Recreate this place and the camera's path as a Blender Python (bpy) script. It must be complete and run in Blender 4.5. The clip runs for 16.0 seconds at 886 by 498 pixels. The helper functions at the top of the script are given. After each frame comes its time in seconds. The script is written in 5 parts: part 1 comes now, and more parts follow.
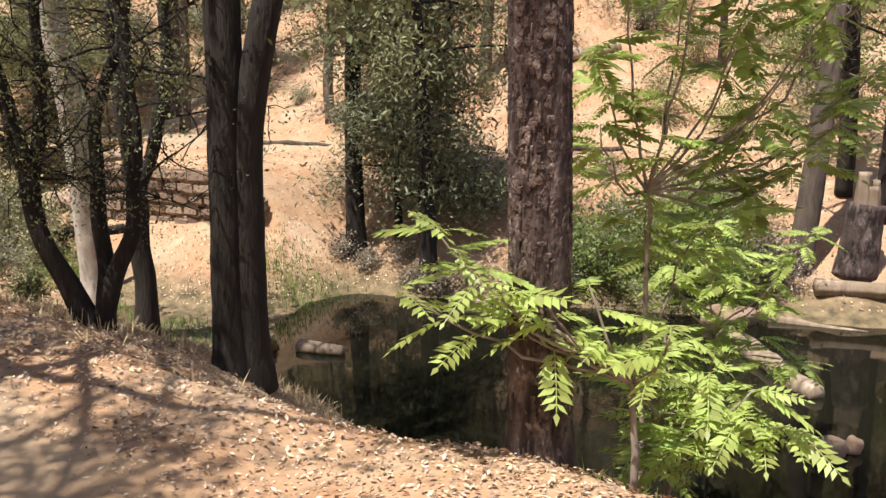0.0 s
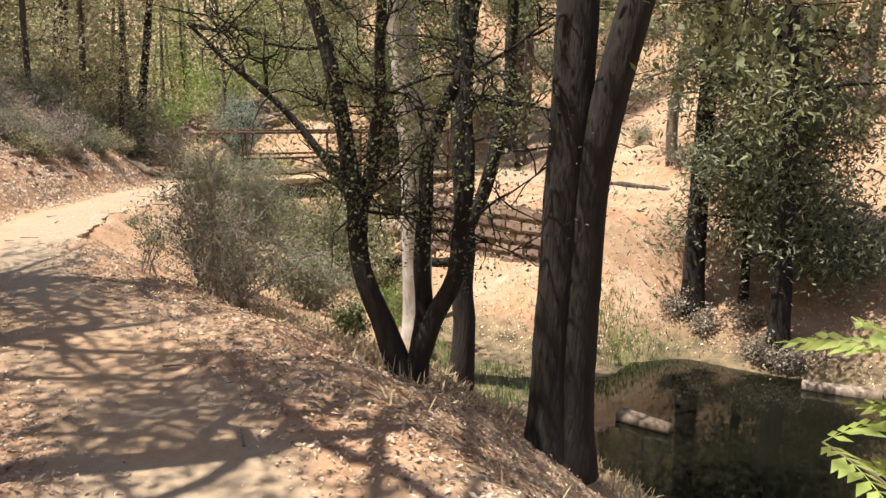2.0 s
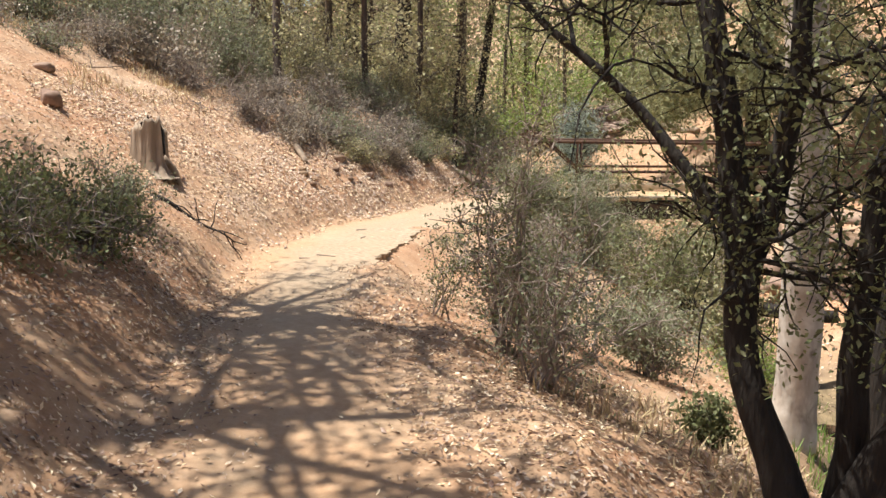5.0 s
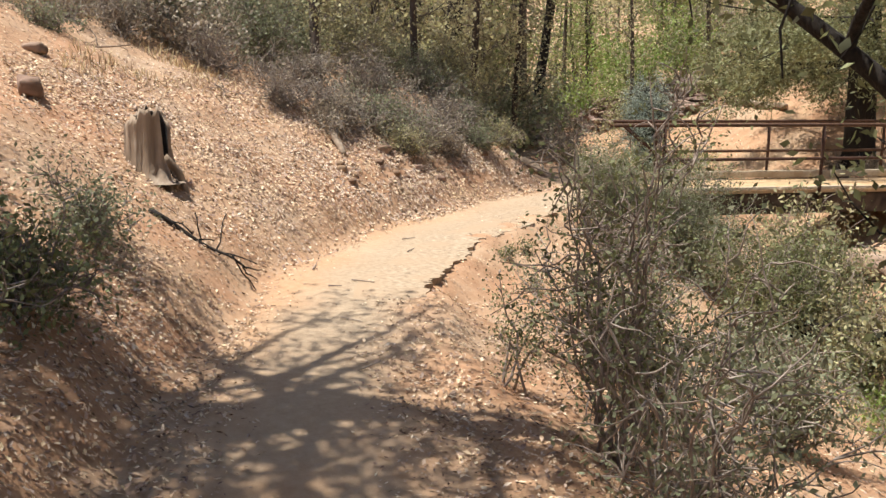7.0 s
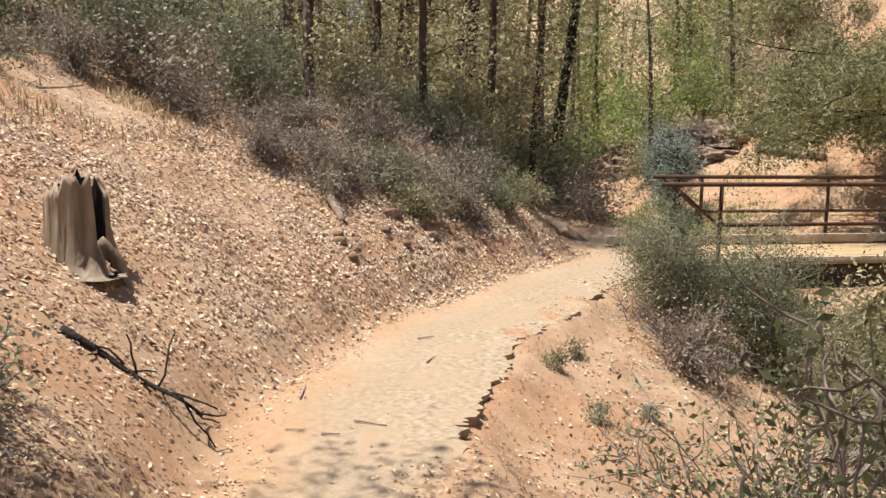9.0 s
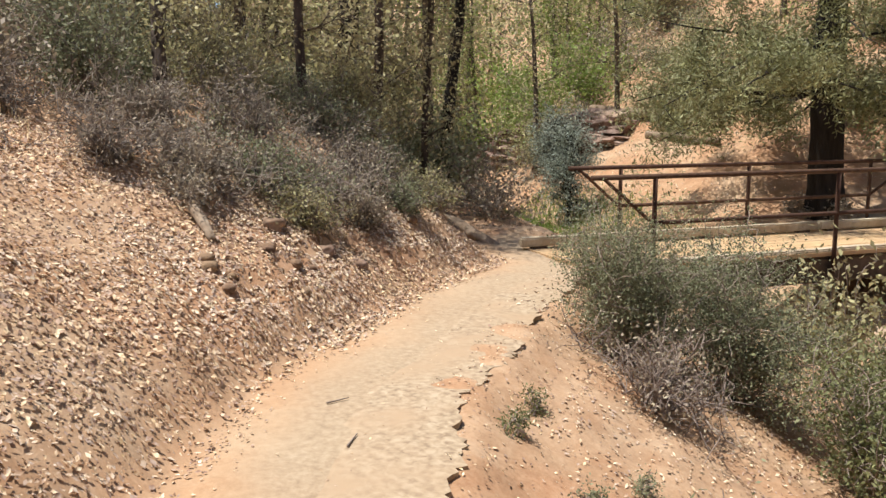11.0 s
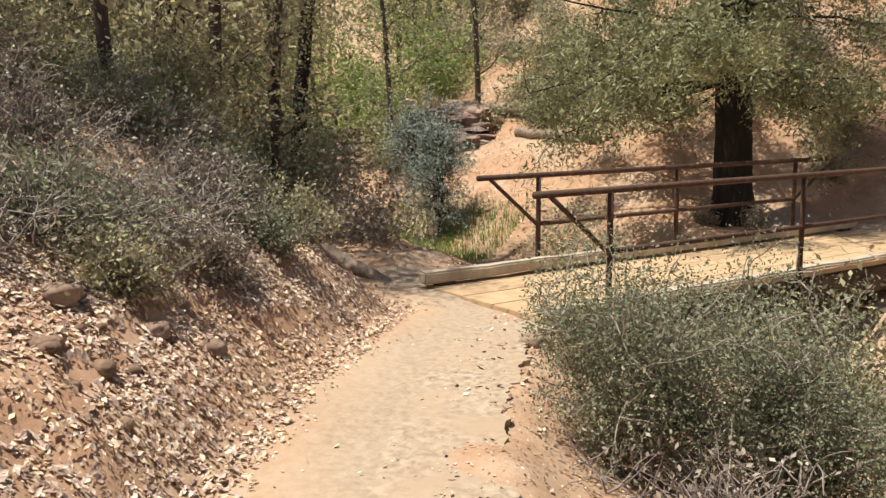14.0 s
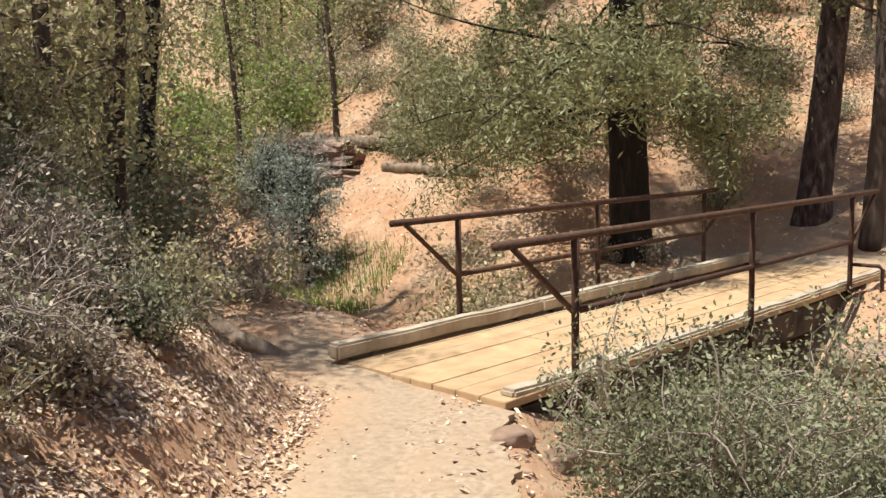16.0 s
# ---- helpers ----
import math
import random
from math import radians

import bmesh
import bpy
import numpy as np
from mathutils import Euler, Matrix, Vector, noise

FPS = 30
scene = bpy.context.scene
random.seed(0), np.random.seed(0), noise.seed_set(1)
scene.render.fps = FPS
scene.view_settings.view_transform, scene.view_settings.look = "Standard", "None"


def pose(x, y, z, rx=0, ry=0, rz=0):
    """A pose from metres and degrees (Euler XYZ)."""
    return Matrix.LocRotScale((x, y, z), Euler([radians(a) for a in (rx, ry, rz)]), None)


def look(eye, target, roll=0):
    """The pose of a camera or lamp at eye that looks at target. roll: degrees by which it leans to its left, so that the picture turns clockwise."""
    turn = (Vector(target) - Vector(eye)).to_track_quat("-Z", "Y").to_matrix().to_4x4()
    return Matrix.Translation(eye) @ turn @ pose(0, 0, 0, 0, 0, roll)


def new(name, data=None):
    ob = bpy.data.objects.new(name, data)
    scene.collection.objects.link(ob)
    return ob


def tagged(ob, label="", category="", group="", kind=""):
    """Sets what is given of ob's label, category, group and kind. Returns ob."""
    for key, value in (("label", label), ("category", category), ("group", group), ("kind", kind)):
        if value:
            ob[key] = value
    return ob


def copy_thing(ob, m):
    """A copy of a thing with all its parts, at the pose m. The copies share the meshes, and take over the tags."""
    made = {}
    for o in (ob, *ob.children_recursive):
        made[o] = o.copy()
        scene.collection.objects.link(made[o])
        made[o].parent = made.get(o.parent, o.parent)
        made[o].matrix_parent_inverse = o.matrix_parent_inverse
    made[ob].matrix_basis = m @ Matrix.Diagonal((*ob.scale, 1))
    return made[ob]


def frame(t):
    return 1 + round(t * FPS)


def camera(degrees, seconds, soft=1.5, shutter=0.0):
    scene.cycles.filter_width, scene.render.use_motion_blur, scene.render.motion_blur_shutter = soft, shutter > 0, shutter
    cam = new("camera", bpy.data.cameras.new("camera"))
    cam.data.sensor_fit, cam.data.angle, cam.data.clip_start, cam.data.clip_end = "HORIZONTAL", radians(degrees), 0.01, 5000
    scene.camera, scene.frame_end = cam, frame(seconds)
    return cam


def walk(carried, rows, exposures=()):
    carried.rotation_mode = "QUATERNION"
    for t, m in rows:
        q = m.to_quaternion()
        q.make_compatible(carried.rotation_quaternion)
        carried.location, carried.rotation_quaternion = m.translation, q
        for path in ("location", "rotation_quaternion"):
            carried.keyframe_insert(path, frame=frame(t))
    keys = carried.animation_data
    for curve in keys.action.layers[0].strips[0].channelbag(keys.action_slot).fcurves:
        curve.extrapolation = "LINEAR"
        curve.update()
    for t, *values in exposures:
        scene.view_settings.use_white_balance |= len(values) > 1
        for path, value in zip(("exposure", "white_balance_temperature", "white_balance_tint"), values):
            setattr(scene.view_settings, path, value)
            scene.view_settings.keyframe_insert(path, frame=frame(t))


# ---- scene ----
cam = camera(55.5, 16.0)

PATH = [
    (0, (0.698, 1.897, 1.449), (0.414, 3.835, 1.045), -0.9),
    (0.5, (0.579, 2.17, 1.447), (0.12, 4.075, 1.047), -1.6),
    (1, (0.522, 2.402, 1.474), (-0.159, 4.246, 1.108), -0.3),
    (1.5, (0.373, 2.625, 1.443), (-0.463, 4.415, 1.129), 0.1),
    (2, (0.203, 2.9, 1.41), (-0.789, 4.608, 1.097), 0.7),
    (2.5, (0.048, 3.239, 1.383), (-1.123, 4.822, 1.031), 1.4),
    (3, (-0.187, 3.516, 1.376), (-1.449, 5.023, 1.005), 0.1),
    (3.5, (-0.363, 3.772, 1.355), (-1.73, 5.186, 0.989), 0.8),
    (4, (-0.643, 4.072, 1.326), (-2.095, 5.397, 0.957), 0.9),
    (4.5, (-0.968, 4.331, 1.341), (-2.453, 5.628, 1.006), 0.2),
    (5, (-1.309, 4.615, 1.327), (-2.883, 5.813, 1.028), 1.2),
    (5.2, (-1.44, 4.711, 1.322), (-3.04, 5.872, 1.022), 0.9),
    (7.3, (-3.099, 5.767, 1.465), (-4.736, 6.858, 1.105), 0.5),
    (7.5, (-3.297, 5.872, 1.483), (-4.929, 6.975, 1.141), 0.9),
    (8, (-3.752, 6.061, 1.522), (-5.376, 7.185, 1.206), -0.4),
    (8.5, (-4.189, 6.263, 1.563), (-5.808, 7.4, 1.269), -0.3),
    (9, (-4.594, 6.463, 1.593), (-6.234, 7.574, 1.321), 1.0),
    (9.5, (-5.041, 6.629, 1.643), (-6.638, 7.807, 1.39), 0.4),
    (9.7, (-5.164, 6.713, 1.646), (-6.733, 7.929, 1.407), 0.6),
    (11.8, (-6.923, 7.567, 1.543), (-8.311, 8.968, 1.21), -1.5),
    (12, (-7.103, 7.668, 1.554), (-8.481, 9.078, 1.212), -2.0),
    (12.5, (-7.409, 7.944, 1.56), (-8.754, 9.387, 1.23), -1.7),
    (13, (-7.722, 8.174, 1.554), (-8.999, 9.678, 1.225), -1.5),
    (13.5, (-8.071, 8.461, 1.556), (-9.265, 10.031, 1.222), -2.0),
    (14, (-8.388, 8.738, 1.581), (-9.526, 10.356, 1.282), -0.4),
    (14.5, (-8.747, 8.954, 1.601), (-9.786, 10.642, 1.336), -1.6),
    (15, (-9.051, 9.19, 1.609), (-10.045, 10.913, 1.404), -1.1),
    (15.5, (-9.395, 9.449, 1.575), (-10.346, 11.199, 1.392), -1.3),
    (16, (-9.722, 9.657, 1.584), (-10.524, 11.475, 1.358), -1.2),
]
walk(cam, [(t, look(eye, target, roll)) for t, eye, target, roll in PATH],
     exposures=[(0, 0.72), (2, 0.8), (4.5, 0.84), (6, 0.75), (8, 0.58), (9.5, 0.5), (12, 0.47), (16, 0.52)])

# ---- light ----
SUN_FROM = Vector((-0.62, -0.78, 0)).normalized()
SUN_EL = radians(70)
sun = new("sun", bpy.data.lights.new("sun", "SUN"))
sun.data.energy, sun.data.angle, sun.data.color = 5.0, radians(0.55), (1.0, 0.94, 0.84)
sun.matrix_world = look(SUN_FROM * math.cos(SUN_EL) + Vector((0, 0, math.sin(SUN_EL))), (0, 0, 0))
world = bpy.data.worlds.new("world")
scene.world = world
world.use_nodes = True
wt = world.node_tree
sky = wt.nodes.new("ShaderNodeTexSky")
sky.sky_type, sky.sun_disc, sky.sun_elevation = "NISHITA", False, SUN_EL
sky.sun_rotation = math.atan2(SUN_FROM.x, SUN_FROM.y)
wt.links.new(sky.outputs[0], wt.nodes["Background"].inputs[0])
wt.nodes["Background"].inputs[1].default_value = 0.085


# ---- materials ----
def material(name, stops, scale=8.0, rough=0.85, detail=6.0, bump=0.3, bump_scale=None, stretch=(1, 1, 1), vary=0.0,
             island=0.0, translucent=0.0, metal=0.0, second=None, distort=0.4, bump_dist=0.02):
    """A node material: noise through a colour ramp, a second larger noise for stains, random shift per object or island."""
    m = bpy.data.materials.new(name)
    m.use_nodes = True
    nt, b = m.node_tree, m.node_tree.nodes["Principled BSDF"]
    N, L = nt.nodes.new, nt.links.new
    co = N("ShaderNodeTexCoord")
    mp = N("ShaderNodeMapping")
    mp.inputs["Scale"].default_value = stretch
    L(co.outputs["Object"], mp.inputs[0])
    nz = N("ShaderNodeTexNoise")
    nz.inputs["Scale"].default_value, nz.inputs["Detail"].default_value, nz.inputs["Distortion"].default_value = scale, detail, distort
    L(mp.outputs[0], nz.inputs["Vector"])
    rp = N("ShaderNodeValToRGB")
    els = rp.color_ramp.elements
    while len(els) < len(stops):
        els.new(0.5)
    for e, (p, c) in zip(els, stops):
        e.position, e.color = p, (*c, 1)
    L(nz.outputs[0], rp.inputs[0])
    col = rp.outputs[0]
    if second:
        n2 = N("ShaderNodeTexNoise")
        n2.inputs["Scale"].default_value, n2.inputs["Detail"].default_value = second[0], 4
        L(co.outputs["Object"], n2.inputs["Vector"])
        r2 = N("ShaderNodeMapRange")
        r2.inputs[1].default_value, r2.inputs[2].default_value = 0.42, 0.66
        L(n2.outputs[0], r2.inputs[0])
        mx = N("ShaderNodeMix")
        mx.data_type = "RGBA"
        L(r2.outputs[0], mx.inputs[0])
        L(col, mx.inputs[6])
        mx.inputs[7].default_value = (*second[1], 1)
        col = mx.outputs[2]
    if vary or island:
        hs = N("ShaderNodeHueSaturation")
        src = N("ShaderNodeNewGeometry").outputs["Random Per Island"] if island else N("ShaderNodeObjectInfo").outputs["Random"]
        k = island or vary
        for inp, lo, hi in (("Value", 1 - k, 1 + k), ("Hue", 0.5 - 0.05 * k, 0.5 + 0.05 * k)):
            r = N("ShaderNodeMapRange")
            r.inputs[3].default_value, r.inputs[4].default_value = lo, hi
            L(src, r.inputs[0])
            L(r.outputs[0], hs.inputs[inp])
        L(col, hs.inputs["Color"])
        col = hs.outputs[0]
    L(col, b.inputs["Base Color"])
    b.inputs["Roughness"].default_value, b.inputs["Metallic"].default_value = rough, metal
    if bump:
        nb = N("ShaderNodeTexNoise")
        nb.inputs["Scale"].default_value, nb.inputs["Detail"].default_value = bump_scale or scale * 3, 5
        L(mp.outputs[0], nb.inputs["Vector"])
        bp = N("ShaderNodeBump")
        bp.inputs["Strength"].default_value, bp.inputs["Distance"].default_value = bump, bump_dist
        L(nb.outputs[0], bp.inputs["Height"])
        L(bp.outputs[0], b.inputs["Normal"])
    if translucent:
        tr = N("ShaderNodeBsdfTranslucent")
        L(col, tr.inputs[0])
        ms = N("ShaderNodeMixShader")
        ms.inputs[0].default_value = translucent
        L(b.outputs[0], ms.inputs[1])
        L(tr.outputs[0], ms.inputs[2])
        L(ms.outputs[0], nt.nodes["Material Output"].inputs[0])
    return m


def leaf_material(name, dark, light, spread=0.45, translucent=0.35, rough=0.6):
    return material(name, [(0.3, dark), (0.7, light)], scale=1.6, rough=rough, bump=0, island=spread, translucent=translucent)


M_pine = material("pine_bark", [(0.34, (0.015, 0.01, 0.009)), (0.48, (0.06, 0.042, 0.038)), (0.6, (0.14, 0.105, 0.1)), (0.78, (0.28, 0.24, 0.225))],
                  scale=14, stretch=(1, 1, 0.35), bump=0.8, rough=0.95, second=(3.0, (0.075, 0.05, 0.046)), bump_dist=0.04)
# dark bark, taken to near black for the crown's shade on the trunks
M_dark = material("shade_dark_bark", [(0.3, (0.008, 0.006, 0.005)), (0.55, (0.024, 0.019, 0.016)), (0.8, (0.036, 0.029, 0.025))],
                  scale=16, stretch=(1, 1, 0.2), bump=0.9, rough=0.95, second=(2.5, (0.022, 0.017, 0.014)))
M_far = material("brown_bark", [(0.3, (0.045, 0.033, 0.026)), (0.6, (0.12, 0.092, 0.074)), (0.8, (0.2, 0.165, 0.135))],
                 scale=10, stretch=(1, 1, 0.25), bump=0.6, rough=0.95, vary=0.3)
M_white = material("white_bark", [(0.3, (0.2, 0.17, 0.15)), (0.45, (0.5, 0.47, 0.43)), (0.7, (0.72, 0.7, 0.66))],
                   scale=7, stretch=(1, 1, 0.6), bump=0.4, rough=0.8, second=(4.0, (0.38, 0.33, 0.29)))
M_grey = material("dead_wood", [(0.3, (0.1, 0.07, 0.05)), (0.55, (0.3, 0.23, 0.17)), (0.8, (0.55, 0.47, 0.38))],
                  scale=10, stretch=(1, 1, 0.12), bump=0.7, rough=0.9, second=(2.0, (0.24, 0.175, 0.12)))
M_twig = material("twig_bark", [(0.3, (0.16, 0.12, 0.1)), (0.7, (0.38, 0.32, 0.28))], scale=9, bump=0, rough=0.9, vary=0.2)
M_rust = material("rusty_steel", [(0.3, (0.035, 0.018, 0.012)), (0.55, (0.09, 0.045, 0.028)), (0.8, (0.15, 0.085, 0.055))], scale=18, bump=0.35,
                  rough=0.8, metal=0.25, second=(5, (0.085, 0.045, 0.03)), vary=0.12)
M_plank = material("sandy_plank", [(0.3, (0.36, 0.24, 0.13)), (0.6, (0.5, 0.34, 0.19)), (0.8, (0.58, 0.41, 0.24))], scale=5, bump=0.3, rough=0.95,
                   second=(1.4, (0.46, 0.33, 0.2)), vary=0.05)
M_beam = material("weathered_beam", [(0.3, (0.32, 0.27, 0.2)), (0.6, (0.54, 0.47, 0.37)), (0.8, (0.66, 0.59, 0.49))], scale=6, stretch=(1, 1, 1),
                  bump=0.5, rough=0.9, second=(3, (0.34, 0.27, 0.19)), vary=0.15)
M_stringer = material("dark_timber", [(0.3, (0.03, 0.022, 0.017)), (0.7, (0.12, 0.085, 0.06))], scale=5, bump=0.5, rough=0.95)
M_rock = material("sandstone", [(0.3, (0.14, 0.09, 0.06)), (0.55, (0.31, 0.21, 0.145)), (0.8, (0.44, 0.34, 0.26))], scale=4, bump=0.7, rough=0.95,
                  second=(2, (0.27, 0.19, 0.15)), vary=0.22)
M_litter = material("dry_leaf", [(0.28, (0.17, 0.09, 0.055)), (0.41, (0.45, 0.3, 0.195)), (0.53, (0.63, 0.49, 0.38)), (0.67, (0.71, 0.6, 0.5))], scale=24, detail=3, bump=0, rough=0.75,
                    island=0.45, translucent=0.1, second=(1.1, (0.58, 0.41, 0.28)))
M_crumb = material("leaf_crumb", [(0.32, (0.14, 0.075, 0.045)), (0.46, (0.4, 0.26, 0.165)), (0.6, (0.66, 0.54, 0.43))], scale=26, detail=3, bump=0, rough=0.85, island=0.6, translucent=0.08)
M_straw = material("dry_straw", [(0.3, (0.38, 0.28, 0.16)), (0.7, (0.6, 0.47, 0.3))], scale=2, bump=0, rough=0.8, island=0.35, translucent=0.2)
M_grass = leaf_material("green_grass", (0.1, 0.17, 0.03), (0.24, 0.34, 0.08), 0.3, 0.4)
M_ailan = leaf_material("bright_leaf", (0.36, 0.45, 0.11), (0.58, 0.66, 0.24), 0.3, 0.5, 0.45)
M_oak = leaf_material("oak_leaf", (0.12, 0.135, 0.055), (0.26, 0.27, 0.13))
M_sage = leaf_material("grey_green_leaf", (0.16, 0.175, 0.1), (0.32, 0.335, 0.21), 0.4)
M_jun = leaf_material("juniper_leaf", (0.14, 0.15, 0.065), (0.34, 0.34, 0.17), 0.4, 0.25)
M_blue = leaf_material("blue_juniper_leaf", (0.2, 0.25, 0.21), (0.36, 0.42, 0.36), 0.3, 0.25)
M_green = leaf_material("spring_leaf", (0.15, 0.21, 0.045), (0.33, 0.41, 0.12), 0.4, 0.45)
M_yell = leaf_material("yellow_green_leaf", (0.35, 0.32, 0.18), (0.57, 0.51, 0.32), 0.4, 0.5)
M_olive = leaf_material("olive_leaf", (0.25, 0.235, 0.125), (0.5, 0.45, 0.27), 0.5, 0.4)
M_dry = leaf_material("dry_brush_leaf", (0.21, 0.17, 0.125), (0.42, 0.36, 0.28), 0.45, 0.2)


# ---- helpers of this scene ----
class Geo:
    """Collects vertices and faces for one mesh."""

    def __init__(self):
        self.v, self.f, self.n = [], [], 0

    def add(self, verts, faces):
        verts = np.asarray(verts, float).reshape(-1, 3)
        self.v.append(verts)
        self.f.extend([tuple(int(i) + self.n for i in q) for q in faces])
        self.n += len(verts)

    def mesh(self, name, mat, smooth=True):
        me = bpy.data.meshes.new(name)
        me.from_pydata(np.concatenate(self.v).tolist() if self.v else [], [], self.f)
        me.materials.append(mat)
        if smooth:
            me.polygons.foreach_set("use_smooth", [True] * len(me.polygons))
        me.update()
        return me


def quads_mesh(name, verts, mat):
    """A mesh of loose four-cornered leaves from an array of shape (n, 4, 3)."""
    n = len(verts)
    me = bpy.data.meshes.new(name)
    me.vertices.add(4 * n)
    me.vertices.foreach_set("co", np.asarray(verts, np.float32).ravel())
    me.loops.add(4 * n)
    me.loops.foreach_set("vertex_index", np.arange(4 * n, dtype=np.int32))
    me.polygons.add(n)
    me.polygons.foreach_set("loop_start", np.arange(0, 4 * n, 4, dtype=np.int32))
    me.materials.append(mat)
    me.update(calc_edges=True)
    return me


def folded_leaves(name, base, left, tip, right, mid, mat):
    """A mesh of loose leaves, each two blades folded along its midrib."""
    n = len(base)
    me = bpy.data.meshes.new(name)
    me.vertices.add(5 * n)
    me.vertices.foreach_set("co", np.stack([base, left, tip, right, mid], 1).astype(np.float32).ravel())
    k = np.arange(n, dtype=np.int32)[:, None] * 5
    me.loops.add(8 * n)
    me.loops.foreach_set("vertex_index", (k + np.array([[0, 4, 2, 1, 0, 3, 2, 4]], np.int32)).ravel())
    me.polygons.add(2 * n)
    me.polygons.foreach_set("loop_start", np.arange(0, 8 * n, 4, dtype=np.int32))
    me.materials.append(mat)
    me.update(calc_edges=True)
    return me


def part(name, me, parent, label=""):
    ob = new(name, me)
    ob.parent = parent
    if label:
        ob["label"] = label
    return ob


def empty(name, at, label, category, group="", kind=""):
    ob = new(name)
    ob.location = at
    return tagged(ob, label, category, group, kind)


def unit(v):
    v = np.asarray(v, float)
    return v / (np.linalg.norm(v, axis=-1, keepdims=True) + 1e-9)


def tube(geo, pts, radii, sides=8, rough=0.0, rng=None, cap=True):
    """A tapered tube along a line of points."""
    pts = np.asarray(pts, float)
    tan = unit(np.gradient(pts, axis=0))
    ref = np.array([0.31, 0.17, 0.93]) if abs(tan[0][2]) < 0.8 else np.array([1.0, 0.1, 0.05])
    rings = []
    ang = np.linspace(0, 2 * math.pi, sides, endpoint=False)
    for p, t, r in zip(pts, tan, radii):
        a = unit(np.cross(t, ref))
        b = np.cross(t, a)
        rr = r * (1 + (rng.normal(0, rough, sides) if rough else 0))
        rings.append(p + (np.cos(ang) * rr)[:, None] * a + (np.sin(ang) * rr)[:, None] * b)
    n = len(pts)
    faces = [(i * sides + j, i * sides + (j + 1) % sides, (i + 1) * sides + (j + 1) % sides, (i + 1) * sides + j)
             for i in range(n - 1) for j in range(sides)]
    if cap:
        faces += [tuple(range(sides))[::-1], tuple((n - 1) * sides + j for j in range(sides))]
    geo.add(np.concatenate(rings), faces)


def bent(rng, start, way, length, n=8, wander=0.12, up=0.0):
    """A crooked line of points from start along way."""
    p, d, out = np.array(start, float), unit(way), [np.array(start, float)]
    for _ in range(n):
        d = unit(d + rng.normal(0, wander, 3) + np.array([0, 0, up]))
        p = p + d * length / n
        out.append(p.copy())
    return np.array(out)


def leaves(rng, centres, per, spread, size, aspect=0.5, flat=0.0):
    """Leaf quads strewn about each centre: an array (n, 4, 3) of pointed, slightly folded leaves."""
    c = np.repeat(np.asarray(centres, float), per, axis=0)
    n = len(c)
    c = c + rng.normal(0, 1, (n, 3)) * np.asarray(spread)
    d = rng.normal(0, 1, (n, 3))
    d[:, 2] *= 1 - flat
    d = unit(d)
    w = unit(np.cross(d, rng.normal(0, 1, (n, 3)) + np.array([0, 0, 2.0 * flat])))
    s = (size * rng.uniform(0.55, 1.25, n))[:, None]
    nn = np.cross(d, w)
    return np.stack([c, c + d * s * 0.55 + w * s * aspect * 0.5 + nn * s * 0.06, c + d * s, c + d * s * 0.45 - w * s * aspect * 0.5 + nn * s * 0.06], axis=1)


def smooth(a, b, x):
    t = np.clip((x - a) / (b - a), 0, 1)
    return t * t * (3 - 2 * t)


# ---- the lie of the land ----
TRAIL = [(30, -26, 0), (6, -5, -.1), (2.4, -0.8, -.1), (0.9, 1.6, -.08), (-0.1, 3.45, -.1), (-1.3, 4.6, -.13), (-3.1, 5.7, -.1), (-5.1, 6.6, -.02),
         (-6.9, 7.45, 0), (-8.7, 8.5, 0), (-10.2, 10.2, 0), (-11.4, 12.4, .02), (-12.2, 14.4, .05), (-13.6, 15.2, .12), (-16.2, 16.6, .3),
         (-19, 18.2, .35), (-24, 20.5, .5), (-60, 44, 1.5), (-200, 110, 3)]
CREEK = [(-220, 130, 3), (-60, 52, .6), (-26, 24, -.25), (-18.5, 20.8, -.5), (-14.5, 19.2, -.8), (-11, 17.3, -1.2), (-8, 14.4, -1.65),
         (-5, 12.5, -2.0), (-2, 11.3, -2.3), (3, 10.6, -2.3), (9, 9.5, -2.3), (25, 4, -2.3), (200, -60, -2.3)]
WATER = -1.93


def along(line, x, y):
    """Signed distance (left of the line is positive) to a polyline, and its height there."""
    best, side, zz = np.full(x.shape, 1e9), np.zeros(x.shape), np.zeros(x.shape)
    for (ax, ay, az), (bx, by, bz) in zip(line, line[1:]):
        dx, dy = bx - ax, by - ay
        q = dx * dx + dy * dy
        t = np.clip(((x - ax) * dx + (y - ay) * dy) / q, 0, 1)
        d = np.hypot(x - ax - t * dx, y - ay - t * dy)
        s = np.where(dx * (y - ay) - dy * (x - ax) >= 0, 1.0, -1.0)
        k = d < best
        best, side, zz = np.where(k, d, best), np.where(k, s, side), np.where(k, az + t * (bz - az), zz)
    return best * side, zz


def fbm(x, y, f, seed):
    r = np.random.RandomState(seed)
    out = np.zeros(x.shape)
    for o in range(5):
        a, ph = r.uniform(0, 6.28, 2), r.uniform(0, 6.28, 3)
        k = f * 1.9 ** o
        u, v = x * np.cos(a[0]) + y * np.sin(a[0]), -x * np.sin(a[0]) + y * np.cos(a[0])
        out += 0.55 ** o * np.sin(u * k + ph[0] + 1.7 * np.sin(v * k * 0.7 + ph[1])) * np.cos(v * k * 0.83 + ph[2])
    return out


WALL_A, WALL_B = np.array([-7.9, 16.5]), np.array([-4.3, 15.1])


